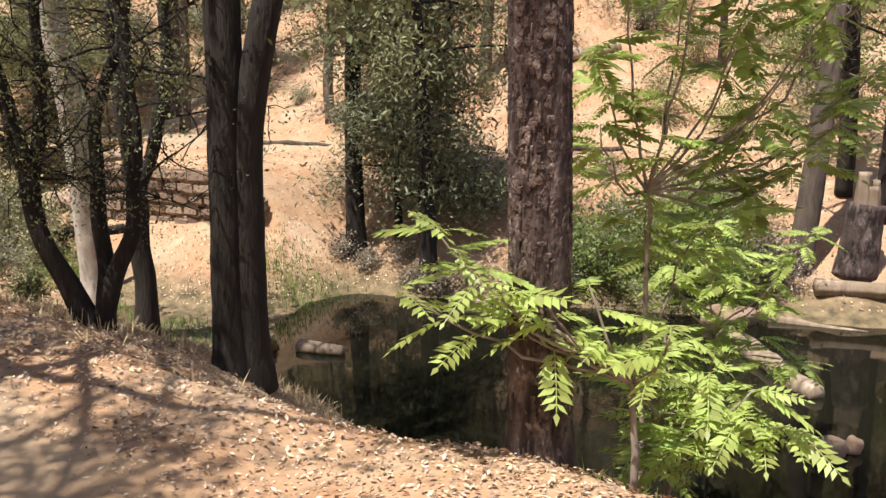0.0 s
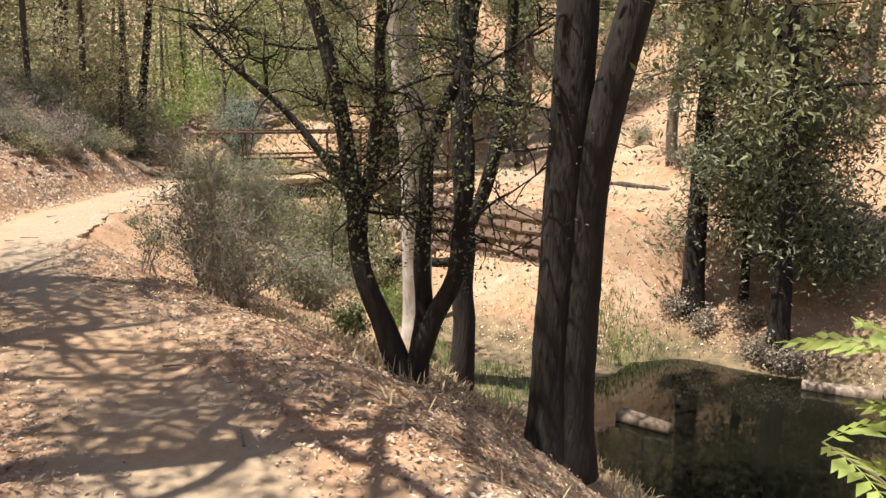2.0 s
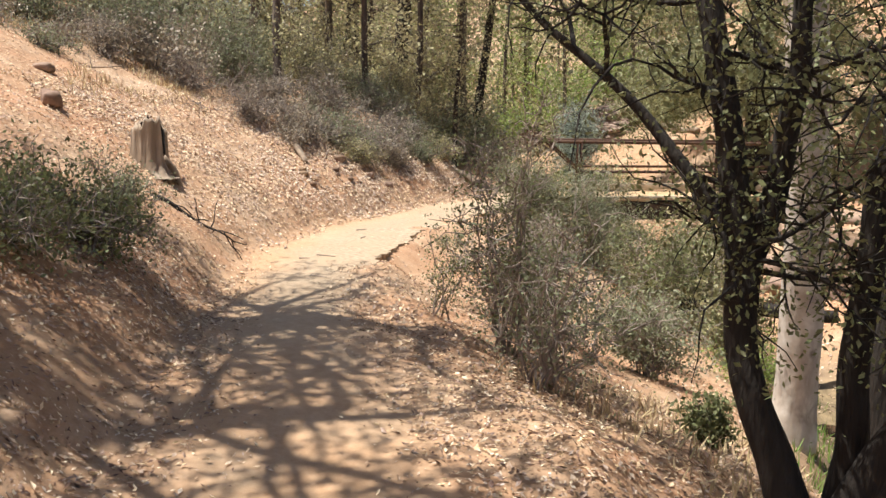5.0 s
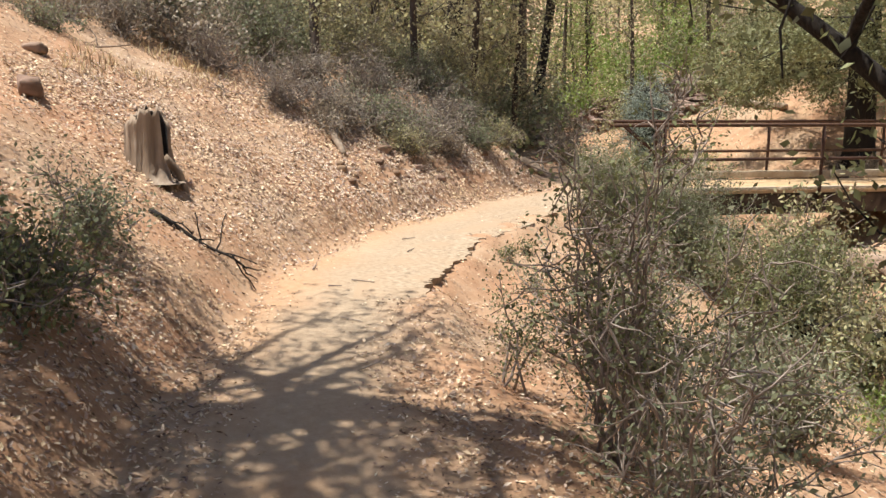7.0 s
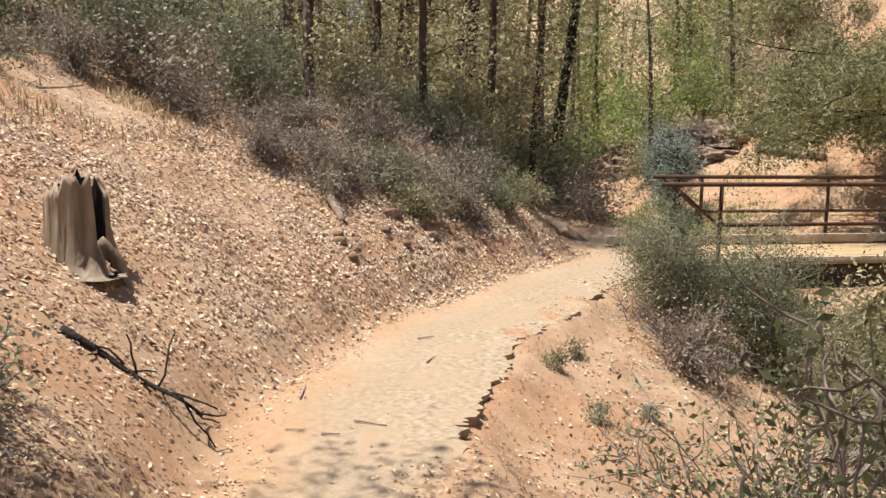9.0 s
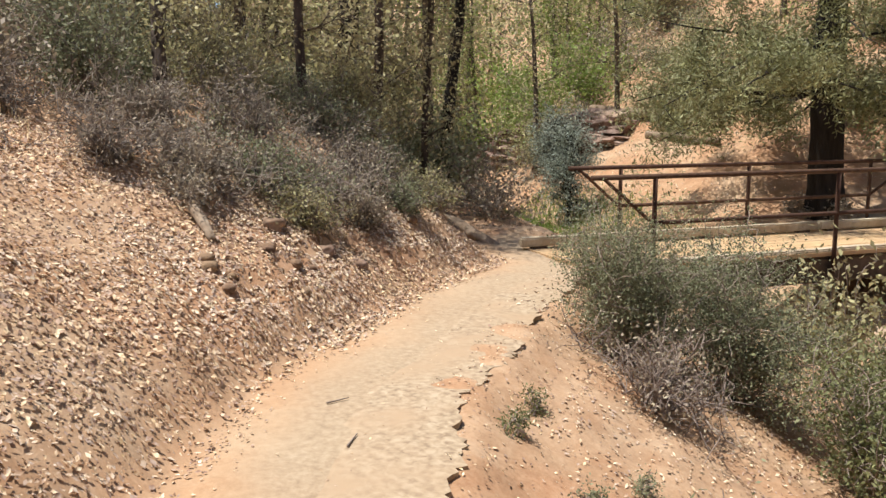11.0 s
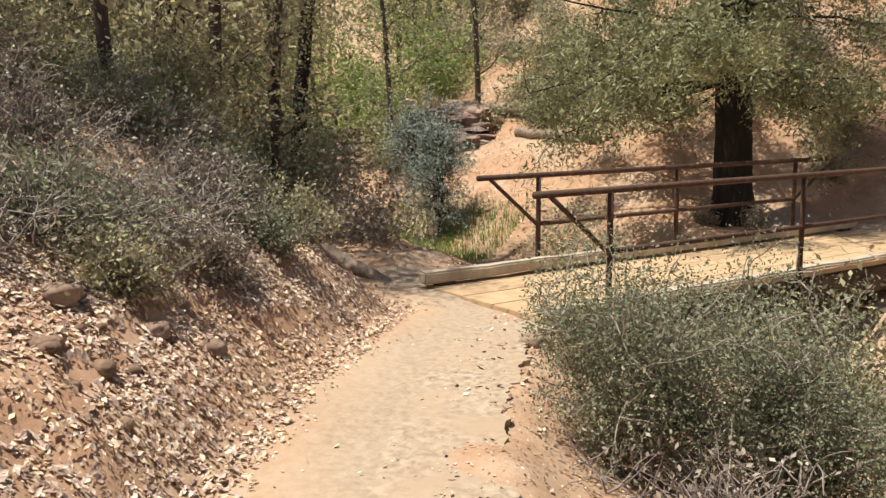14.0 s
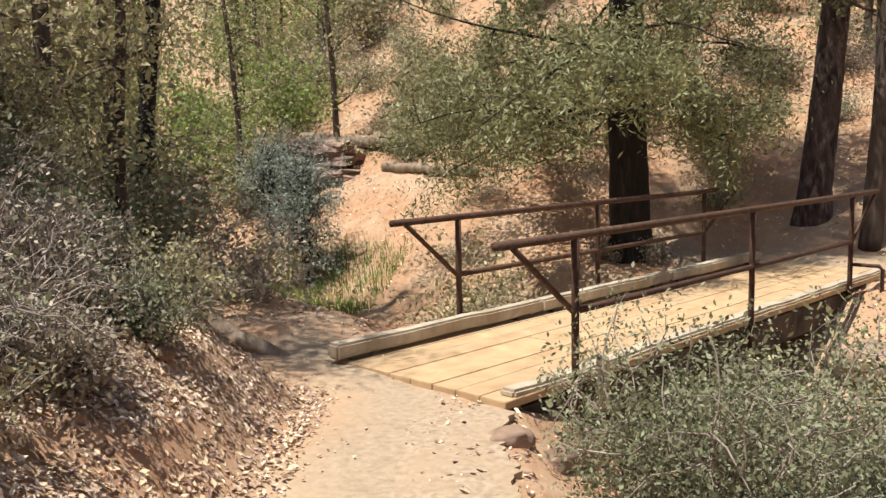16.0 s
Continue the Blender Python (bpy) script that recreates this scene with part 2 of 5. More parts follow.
def land(x, y):
    """Height of the ground, and masks: bare trail, dry leaf litter, wet green bank."""
    x, y = np.asarray(x, float), np.asarray(y, float)
    d, zt = along(TRAIL, x, y)
    c, zb = along(CREEK, x, y)
    up = np.maximum(d - 0.55 - 0.35 * smooth(-8.5, -3, x), 0) * (1 - 0.3 * smooth(-8.5, -3, x))
    brow = np.clip(up - 2.1, 0, 70)
    near = zt + (0.6 + 0.15 * smooth(12, 14, y)) * np.minimum(up, 2.1) + 0.1 * smooth(0, 0.35, up) + brow * (0.17 + 0.26 * smooth(13, 6.5, y)) + 0.3 * np.maximum(brow - 12, 0)
    down = np.maximum(-d - 0.8 - 0.3 * smooth(-7.5, -5, x) - 0.35 * smooth(-1.5, 0.3, x) - 0.3 * smooth(-0.2, 0.8, x), 0)
    near = near - 0.06 * smooth(0, 0.25, down) * smooth(-6, -7.5, x) - (0.42 + 0.3 * smooth(-2.6, -0.6, x)) * down - 0.35 * np.maximum(down - 1.8, 0) * smooth(-5.5, -4.0, x) * smooth(-1.5, -2.6, x)
    cut = smooth(-10.4, -11.2, x) * smooth(9.6, 10.6, y) * smooth(14.6, 13.8, y)
    lip = 0.4 + 0.2 * fbm(x, y, 3.4, 41)
    near = near + cut * (0.07 * smooth(lip, lip + 0.08, up) - 0.05 * smooth(lip + 0.2, lip + 1.1, up))
    width = 0.7 + 1.7 * smooth(-4.2, -2.4, x)
    far_up = np.maximum(c - width, 0)
    bank = zb + 0.55 * far_up
    flat = smooth(-14, -10, x)
    level = 0.0 + 0.02 * np.maximum(x, 0)
    over = np.maximum(bank - level, 0) / 0.55
    terrace = 2.6 * flat
    hill = level + 0.5 * np.clip(over - terrace, 0, 120) * (1.2 - 0.2 * flat) + 0.03 * np.minimum(over, terrace)
    far = np.where(bank < level, bank, hill)
    w = (WALL_B - WALL_A) / np.linalg.norm(WALL_B - WALL_A)
    s, q = (x - WALL_A[0]) * w[0] + (y - WALL_A[1]) * w[1], -(x - WALL_A[0]) * w[1] + (y - WALL_A[1]) * w[0]
    behind = smooth(0.02, 0.2, q) * smooth(-0.6, 0.2, s) * smooth(4.4, 3.4, s)
    far = np.where(far < -0.06, far + (np.minimum(-0.06 - far, 2)) * behind, far)
    h = np.where(c > 0, far, np.maximum(near, zb))
    h = np.maximum(h, np.maximum(zb, WATER + 0.05 - 0.5 * smooth(-3.4, -2.2, x)))
    trail = smooth(0.66, 0.28, np.abs(d - 0.02) - 0.2 * fbm(x, y, 1.3, 3) * 0.4) * (x > -13.6) * smooth(16.2, 15.0, y)
    ft = smooth(0.3, 1.0, over) * smooth(terrace + 0.6, terrace - 0.4, over) * flat * (c > 0)
    bump = 0.05 * fbm(x, y, 1.1, 5) + 0.02 * fbm(x, y, 5.0, 6)
    bump *= 1 - 0.8 * trail
    bump += 0.5 * fbm(x, y, 0.16, 8) * smooth(4, 16, np.minimum(np.abs(d), np.abs(c)))
    wet = smooth(0.6, 0.1, h - WATER) * smooth(-9, -6, x)
    return h + bump, np.maximum(trail, 0.85 * ft), wet


def ground_at(x, y):
    h, _, _ = land(np.array([x], float), np.array([y], float))
    return float(h[0])


def axis(lo, hi, step, far, grow=1.22):
    a = list(np.arange(lo, hi + 1e-6, step))
    s = step
    while a[-1] < far:
        s *= grow
        a.append(a[-1] + s)
    s = step
    while a[0] > -far:
        s *= grow
        a.insert(0, a[0] - s)
    return np.array(a)


def build_ground():
    xs, ys = axis(-20, 7, 0.1, 260), axis(0, 24, 0.1, 260)
    X, Y = np.meshgrid(xs, ys)
    H, T, W = land(X, Y)
    nx, ny = len(xs), len(ys)
    me = bpy.data.meshes.new("ground")
    co = np.stack([X, Y, H], -1).reshape(-1, 3)
    i = np.arange(nx * ny).reshape(ny, nx)
    q = np.stack([i[:-1, :-1], i[:-1, 1:], i[1:, 1:], i[1:, :-1]], -1).reshape(-1, 4)
    me.vertices.add(len(co))
    me.vertices.foreach_set("co", co.astype(np.float32).ravel())
    me.loops.add(q.size)
    me.loops.foreach_set("vertex_index", q.astype(np.int32).ravel())
    me.polygons.add(len(q))
    me.polygons.foreach_set("loop_start", np.arange(0, q.size, 4, dtype=np.int32))
    me.polygons.foreach_set("use_smooth", [True] * len(q))
    D, _ = along(TRAIL, X, Y)
    worn = 0.85 * smooth(0.42, -0.1, D + 0.12 * fbm(X, Y, 1.9, 23)) * smooth(-5.2, -7.5, X)
    for name, val in (("trail", T), ("wet", W), ("worn", worn)):
        at = me.attributes.new(name, "FLOAT", "POINT")
        at.data.foreach_set("value", val.astype(np.float32).ravel())
    me.update(calc_edges=True)
    me.materials.append(ground_material())
    tagged(new("ground", me), "dry sloping ground of tan dirt and leaf litter", "ground", kind="structure")


GREY_CRUST = [(0.34, (0.24, 0.175, 0.12)), (0.5, (0.355, 0.275, 0.19)), (0.66, (0.44, 0.355, 0.26))]


def ground_material():
    m = bpy.data.materials.new("dirt_and_litter")
    m.use_nodes = True
    nt, b = m.node_tree, m.node_tree.nodes["Principled BSDF"]
    N, L = nt.nodes.new, nt.links.new
    co = N("ShaderNodeTexCoord").outputs["Object"]

    def ramp(scale, detail, stops, rough=0.6):
        n = N("ShaderNodeTexNoise")
        n.inputs["Scale"].default_value, n.inputs["Detail"].default_value, n.inputs["Roughness"].default_value = scale, detail, rough
        L(co, n.inputs["Vector"])
        r = N("ShaderNodeValToRGB")
        while len(r.color_ramp.elements) < len(stops):
            r.color_ramp.elements.new(0.5)
        for e, (p, c) in zip(r.color_ramp.elements, stops):
            e.position, e.color = p, (*c, 1)
        L(n.outputs[0], r.inputs[0])
        return r.outputs[0], n.outputs[0]

    def mix(f, a, c, kind="MIX"):
        x = N("ShaderNodeMix")
        x.data_type, x.blend_type = "RGBA", kind
        if isinstance(f, float):
            x.inputs[0].default_value = f
        else:
            L(f, x.inputs[0])
        L(a, x.inputs[6])
        L(c, x.inputs[7])
        return x.outputs[2]

    def attr(name):
        a = N("ShaderNodeAttribute")
        a.attribute_name = name
        return a.outputs["Fac"]

    litter, fine = ramp(38, 8, [(0.34, (0.15, 0.085, 0.05)), (0.48, (0.37, 0.225, 0.135)), (0.66, (0.55, 0.41, 0.29))], 0.8)
    patch, _ = ramp(0.9, 6, [(0.36, (0.41, 0.195, 0.095)), (0.5, (0.4, 0.235, 0.13)), (0.64, (0.47, 0.34, 0.23))])
    mid, _ = ramp(4.5, 7, [(0.38, (0.17, 0.1, 0.06)), (0.5, (0.4, 0.265, 0.165)), (0.62, (0.56, 0.43, 0.31))], 0.75)
    soil = mix(0.5, mix(0.5, litter, mid), patch)
    path, fine2 = ramp(14, 9, [(0.34, (0.26, 0.165, 0.1)), (0.5, (0.41, 0.285, 0.185)), (0.66, (0.5, 0.38, 0.27))], 0.85)
    pale, _ = ramp(0.7, 3, [(0.4, (0.44, 0.25, 0.13)), (0.62, (0.45, 0.34, 0.23))])
    path = mix(0.5, path, pale)
    wet, _ = ramp(5, 6, [(0.35, (0.07, 0.055, 0.03)), (0.65, (0.25, 0.185, 0.105))])
    grey, _ = ramp(22, 10, GREY_CRUST, 0.75)
    path = mix(attr("worn"), path, grey)
    col = mix(attr("trail"), soil, path)
    col = mix(attr("wet"), col, wet)
    L(col, b.inputs["Base Color"])
    b.inputs["Roughness"].default_value = 0.95
    bp = N("ShaderNodeBump")
    bp.inputs["Strength"].default_value, bp.inputs["Distance"].default_value = 0.4, 0.015
    L(fine, bp.inputs["Height"])
    L(bp.outputs[0], b.inputs["Normal"])
    return m


build_ground()


def build_water():
    m = bpy.data.materials.new("pond_water")
    m.use_nodes = True
    nt, b = m.node_tree, m.node_tree.nodes["Principled BSDF"]
    b.inputs["Base Color"].default_value = (0.008, 0.008, 0.005, 1)
    b.inputs["Roughness"].default_value, b.inputs["IOR"].default_value = 0.04, 1.33
    n = nt.nodes.new("ShaderNodeTexNoise")
    n.inputs["Scale"].default_value, n.inputs["Detail"].default_value = 3.0, 3
    bp = nt.nodes.new("ShaderNodeBump")
    bp.inputs["Strength"].default_value, bp.inputs["Distance"].default_value = 0.08, 0.02
    nt.links.new(nt.nodes.new("ShaderNodeTexCoord").outputs["Object"], n.inputs["Vector"])
    nt.links.new(n.outputs[0], bp.inputs["Height"])
    nt.links.new(bp.outputs[0], b.inputs["Normal"])
    g = Geo()
    g.add([(-8, -40, WATER), (90, -40, WATER), (90, 18, WATER), (-8, 18, WATER)], [(0, 1, 2, 3)])
    tagged(new("water", g.mesh("water", m, False)), "still dark pond water with reflections", "water", kind="structure")


build_water()


# ---- footbridge ----
BR_O, BR_A = np.array([-12.05, 14.55]), unit(np.array([0.36, 0.933]))
BR_N = np.array([-BR_A[1], BR_A[0]])
DECK = 0.09


def br(u, v, z):
    """A place on the bridge: along, across (towards upstream), height."""
    p = BR_O + BR_A * u + BR_N * v
    return (float(p[0]), float(p[1]), z)


def box_mesh(name, mat, size, bevel=0.01, wear=0.0, seed=0):
    bm = bmesh.new()
    bmesh.ops.create_cube(bm, size=1)
    bmesh.ops.scale(bm, vec=size, verts=bm.verts)
    if wear:
        n = max(2, int(max(size) / 0.25))
        long = [e for e in bm.edges if abs((e.verts[0].co - e.verts[1].co).length - max(size)) < 1e-4]
        bmesh.ops.subdivide_edges(bm, edges=long, cuts=n)
    bmesh.ops.bevel(bm, geom=[e for e in bm.edges if e.calc_face_angle(0) > 0.5], offset=bevel, segments=2, affect="EDGES")
    if wear:
        for v in bm.verts:
            v.co += Vector((noise.noise(v.co * 2.3 + Vector((seed, 0, 0))), noise.noise(v.co * 2.1 + Vector((0, seed, 3))),
                            noise.noise(v.co * 2.7 + Vector((0, 7, seed))))) * wear
    me = bpy.data.meshes.new(name)
    bm.to_mesh(me)
    bm.free()
    me.materials.append(mat)
    return me


def pipe(name, a, b, r, parent, mat=None, label=""):
    g = Geo()
    a, b = np.array(a), np.array(b)
    tube(g, [a + (b - a) * k for k in (0, 0.33, 0.67, 1)], [r] * 4, 10)
    ob = part(name, g.mesh(name, mat or M_rust), parent, label)
    return ob


def build_bridge():
    root = empty("footbridge", (0, 0, 0), "wooden footbridge with rusty pipe railings over a creek", "bridge")
    yaw = math.atan2(BR_A[1], BR_A[0])
    length, half = 7.0, 0.84
    rail_z = 1.04
    for v, u0, posts, u1 in ((1.02, 0.67, (1.43, 3.5, 5.75), 6.65), (-0.74, -0.1, (0.68, 3.25, 5.6), 6.35)):
        pipe("top_rail", br(u0, v, rail_z), br(u1, v, rail_z + 0.02), 0.028, root)
        pipe("middle_rail", br(posts[0], v, 0.55), br(posts[-1], v, 0.56), 0.024, root)
        for u in posts:
            pipe("post", br(u, v, -0.16), br(u, v, rail_z), 0.026, root)
        pipe("brace", br(u0 + 0.13, v, rail_z), br(posts[0], v, 0.53), 0.02, root)
        pipe("brace", br(u1 - 0.05, v, rail_z), br(posts[-1], v, 0.55), 0.02, root)
    rows = 8
    w = 2 * half / rows
    for i in range(rows):
        ends = [0, (1.5, 2.6, 2.0, 3.0)[i % 4], (4.1, 5.0, 4.5, 5.4)[i % 4], length]
        for a, b in zip(ends, ends[1:]):
            ob = part("deck_board", box_mesh("deck_board", M_plank, (b - a - 0.004, w - 0.003, 0.05), 0.004, 0.001, i + a), root)
            ob.matrix_world = pose(*br((a + b) / 2, 0.12 - half + (i + 0.5) * w, DECK - 0.025 + 0.002 * math.sin(i * 2.7 + a)), 0, 0, math.degrees(yaw))
    for v, cuts in ((0.86, ((-0.08, 2.3), (2.32, 4.6), (4.62, 6.9))), (-0.64, ((0.1, 2.6), (2.62, 4.7), (4.72, 6.9)))):
        for k, (a, b) in enumerate(cuts):
            tall = 0.11 if v > 0 else 0.06
            ob = part("kerb_beam", box_mesh("kerb_beam", M_beam, (b - a, 0.13, tall), 0.018, 0.012, k + v), root)
            ob.matrix_world = pose(*br((a + b) / 2, v, DECK + tall / 2 + (0.03 if v > 0 else -0.02)), 0, 0, math.degrees(yaw))
            for e in (a + 0.25, b - 0.25) if v > 0 else ():
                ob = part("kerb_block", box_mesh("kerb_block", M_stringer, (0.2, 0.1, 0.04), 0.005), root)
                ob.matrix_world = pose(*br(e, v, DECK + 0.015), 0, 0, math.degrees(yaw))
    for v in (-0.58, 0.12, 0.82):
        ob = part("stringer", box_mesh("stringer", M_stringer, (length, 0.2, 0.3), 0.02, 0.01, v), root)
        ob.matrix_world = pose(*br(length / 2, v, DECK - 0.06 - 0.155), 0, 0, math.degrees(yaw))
    stub = part("stub_post", box_mesh("stub_post", M_beam, (0.07, 0.07, 0.36), 0.01), root, "short grey wooden stub")
    stub.matrix_world = pose(*br(0.86, -0.83, 0.05), 0, 0, math.degrees(yaw))
    g = Geo()
    tube(g, [br(5.62, -0.76, 0.32), br(5.62, -1.02, 0.32), br(5.64, -1.05, 0.28), br(5.64, -1.05, -0.5)], [0.02] * 4, 8)
    part("bracket", g.mesh("bracket", M_rust), root, "bent rusty pipe bracket")
    for u in (0.25, length - 0.2):
        ob = part("abutment", box_mesh("abutment", M_rock, (0.5, 1.9, 1.5), 0.05, 0.04, u), root)
        ob.matrix_world = pose(*br(u, 0.12, DECK - 0.4 - 0.75), 0, 0, math.degrees(yaw))


build_bridge()


# ---- trees and shrubs ----
def stuff(ob):
    return tagged(ob, kind="stuff")


def cleared(q, root):
    """Leaves that would hang into the walked trail are left away."""
    w = q[:, 0] + np.array(root.location)
    d, z = along(TRAIL, w[:, 0], w[:, 1])
    return q[~((np.abs(d) < 0.8) & (w[:, 2] - z < 2.6) & (w[:, 1] < 14.5))]


def rooted(name, xy, label, category="tree", group="", sink=0.05):
    return empty(name, (xy[0], xy[1], ground_at(*xy) - sink), label, category, group)


def trunk_mesh(rng, pts, rad, mat, sides=14, ridge=0.05, step=0.12):
    """A furrowed stem: rings are resampled along the line and pushed in and out."""
    pts, rad = np.asarray(pts, float), np.asarray(rad, float)
    s = np.r_[0, np.cumsum(np.linalg.norm(np.diff(pts, axis=0), axis=1))]
    t = np.linspace(0, s[-1], max(4, int(s[-1] / step)))
    fine = np.stack([np.interp(t, s, pts[:, k]) for k in range(3)], 1)
    for _ in range(3):
        fine[1:-1] = (fine[:-2] + 2 * fine[1:-1] + fine[2:]) / 4
    r = np.interp(t, s, rad)
    g = Geo()
    tube(g, fine, r, sides)
    v = np.concatenate(g.v)
    ax = np.repeat(fine, sides, axis=0)
    ph = rng.uniform(0, 9, 3)
    ang = np.tile(np.arange(sides), len(fine)) * 2 * math.pi / sides
    k = np.array([noise.noise(Vector((math.cos(a) * 2.6 + ph[0], math.sin(a) * 2.6 + ph[1], z * 1.4 + ph[2]))) for a, z in zip(ang, v[:, 2])])
    k2 = np.array([noise.noise(Vector((math.cos(a) * 7 + ph[0], math.sin(a) * 7, z * 6 + ph[2]))) for a, z in zip(ang, v[:, 2])])
    v = ax + (v - ax) * (1 + ridge * (2 * k + k2))[:, None]
    g.v = [v]
    return g.mesh("trunk", mat)


def boughs(root, rng, lines, leaf, per=40, size=0.06, spread=0.16, bark=None, twigs=7, twig_len=0.5, up=0.0, limb_r=0.03, aspect=0.5, name="limb", joined=False):
    """Limbs along the given lines, twigs on them and leaves on the twigs."""
    centres, tw = [], Geo()
    for line in lines:
        w = line + np.array(root.location)
        d, z = along(TRAIL, w[:, 0], w[:, 1])
        if np.any((np.abs(d) < 0.9) & (w[:, 2] - z < 2.9) & (w[:, 1] < 14)):
            continue
        g = tw if joined else Geo()
        tube(g, line, np.linspace(limb_r, limb_r * 0.25, len(line)), 6)
        if not joined:
            part(name, g.mesh(name, bark or M_far), root)
        for j in range(twigs):
            s = line[rng.randint(len(line) // 3, len(line))]
            way = rng.normal(0, 1, 3) + unit(line[-1] - line[0]) * 0.7 + np.array([0, 0, up])
            tl = bent(rng, s, way, twig_len * rng.uniform(0.5, 1.2), 5, 0.3)
            tube(tw, tl, np.linspace(min(0.008, 0.6 * limb_r), 0.002, len(tl)), 3, cap=False)
            centres += [tl[2], tl[4], tl[5]]
            if rng.rand() < 0.35:
                t2 = bent(rng, tl[2], rng.normal(0, 1, 3), twig_len * 0.5, 3, 0.3)
                tube(tw, t2, np.linspace(0.005, 0.002, len(t2)), 3, cap=False)
                centres += [t2[-1]]
    stuff(part("branchwork", tw.mesh("branchwork", bark or M_far), root))
    if per and centres:
        q = cleared(leaves(rng, centres, per, spread, size, aspect), root)
        if len(q):
            stuff(part("crown", quads_mesh("crown", q, leaf), root))


def spread_limbs(rng, pts, z0, count, reach, rise=(0.0, 0.6), taper=0.5, n=7, wander=0.16):
    out, top = [], pts[-1][2]
    for i in range(count):
        z = z0 + (top - z0) * (i + rng.uniform(0, 1)) / count
        p = pts[np.argmin(abs(pts[:, 2] - z))]
        a = i * 2.4 + rng.uniform(-0.6, 0.6)
        length = reach * (1 - taper * (z - z0) / max(top - z0, 0.1)) * rng.uniform(0.65, 1.15)
        out.append(bent(rng, p, (math.cos(a), math.sin(a), rng.uniform(*rise)), length, n, wander))
    return out


def local(right, stems):
    """Stem lines given as (across, away, up) turned to face along the unit vector right."""
    r = np.array([right[0], right[1], 0])
    f = np.array([-right[1], right[0], 0])
    return [np.array([r * a + f * b + np.array([0, 0, c]) for a, b, c in line]) for line in stems]


def grown(line, step=0.35, rng=None, jig=0.02):
    line = np.asarray(line, float)
    s = np.r_[0, np.cumsum(np.linalg.norm(np.diff(line, axis=0), axis=1))]
    t = np.arange(0, s[-1], step)
    out = np.stack([np.interp(t, s, line[:, k]) for k in range(3)], 1)
    if rng is not None:
        out[1:] += rng.normal(0, jig, out[1:].shape)
    return out


def near_pine():
    rng = np.random.RandomState(11)
    root = rooted("pine_tree", (0.6, 5.5), "tall ponderosa pine with flaky plated purple-brown bark", sink=0.08)
    pts = grown([(0, 0, 0), (-0.01, 0, 2), (-0.03, 0.02, 5), (-0.05, 0.05, 10)])
    rad = np.interp(pts[:, 2], [0, 0.12, 0.5, 3, 10], [0.185, 0.15, 0.135, 0.125, 0.07])
    part("trunk", trunk_mesh(rng, pts, rad, M_pine, 48, 0.035, 0.035), root)
    # bark plates, each a small lifted scale
    g = Geo()
    for i in range(2600):
        z, a = rng.uniform(0.05, 3.2), rng.uniform(0, 2 * math.pi)
        r = np.interp(z, [0, 0.12, 0.5, 3, 10], [0.185, 0.15, 0.135, 0.125, 0.07]) * 0.985
        w, h, o = rng.uniform(0.006, 0.024), rng.uniform(0.012, 0.055), rng.uniform(0.004, 0.011)
        x0 = np.interp(z, [0, 2, 5], [0, -0.01, -0.03])
        rim, top = [], []
        for k in range(6):
            b = k * math.pi / 3 + rng.uniform(-0.3, 0.3)
            da, dz = w * math.cos(b) / r * rng.uniform(0.6, 1.2), h * math.sin(b) * rng.uniform(0.5, 1.2)
            rim.append((x0 + r * math.cos(a + da), r * math.sin(a + da), z + dz))
            top.append((x0 + (r + o) * math.cos(a + da * 0.7), (r + o) * math.sin(a + da * 0.7), z + dz * 0.75))
        g.add(rim + top, [tuple(range(6, 12))] + [(k, (k + 1) % 6, 6 + (k + 1) % 6, 6 + k) for k in range(6)])
    stuff(part("bark", g.mesh("bark", M_plate, False), root))
    boughs(root, rng, spread_limbs(rng, pts, 5.5, 14, 1.8), M_jun, 26, 0.11, 0.16, M_far, aspect=0.16)


M_clod = material("dark_earth", [(0.3, (0.13, 0.08, 0.05)), (0.6, (0.28, 0.185, 0.12)), (0.8, (0.4, 0.29, 0.2))], scale=9, bump=0.8, rough=1.0, vary=0.25)
M_brush = material("bare_brush_twig", [(0.3, (0.15, 0.12, 0.1)), (0.7, (0.36, 0.31, 0.27))], scale=9, bump=0, rough=0.9, vary=0.2)
M_plate = material("bark_plate", [(0.3, (0.035, 0.022, 0.019)), (0.5, (0.095, 0.062, 0.057)), (0.7, (0.2, 0.15, 0.14))], scale=26, bump=0.7, rough=0.95, island=0.55)
near_pine()


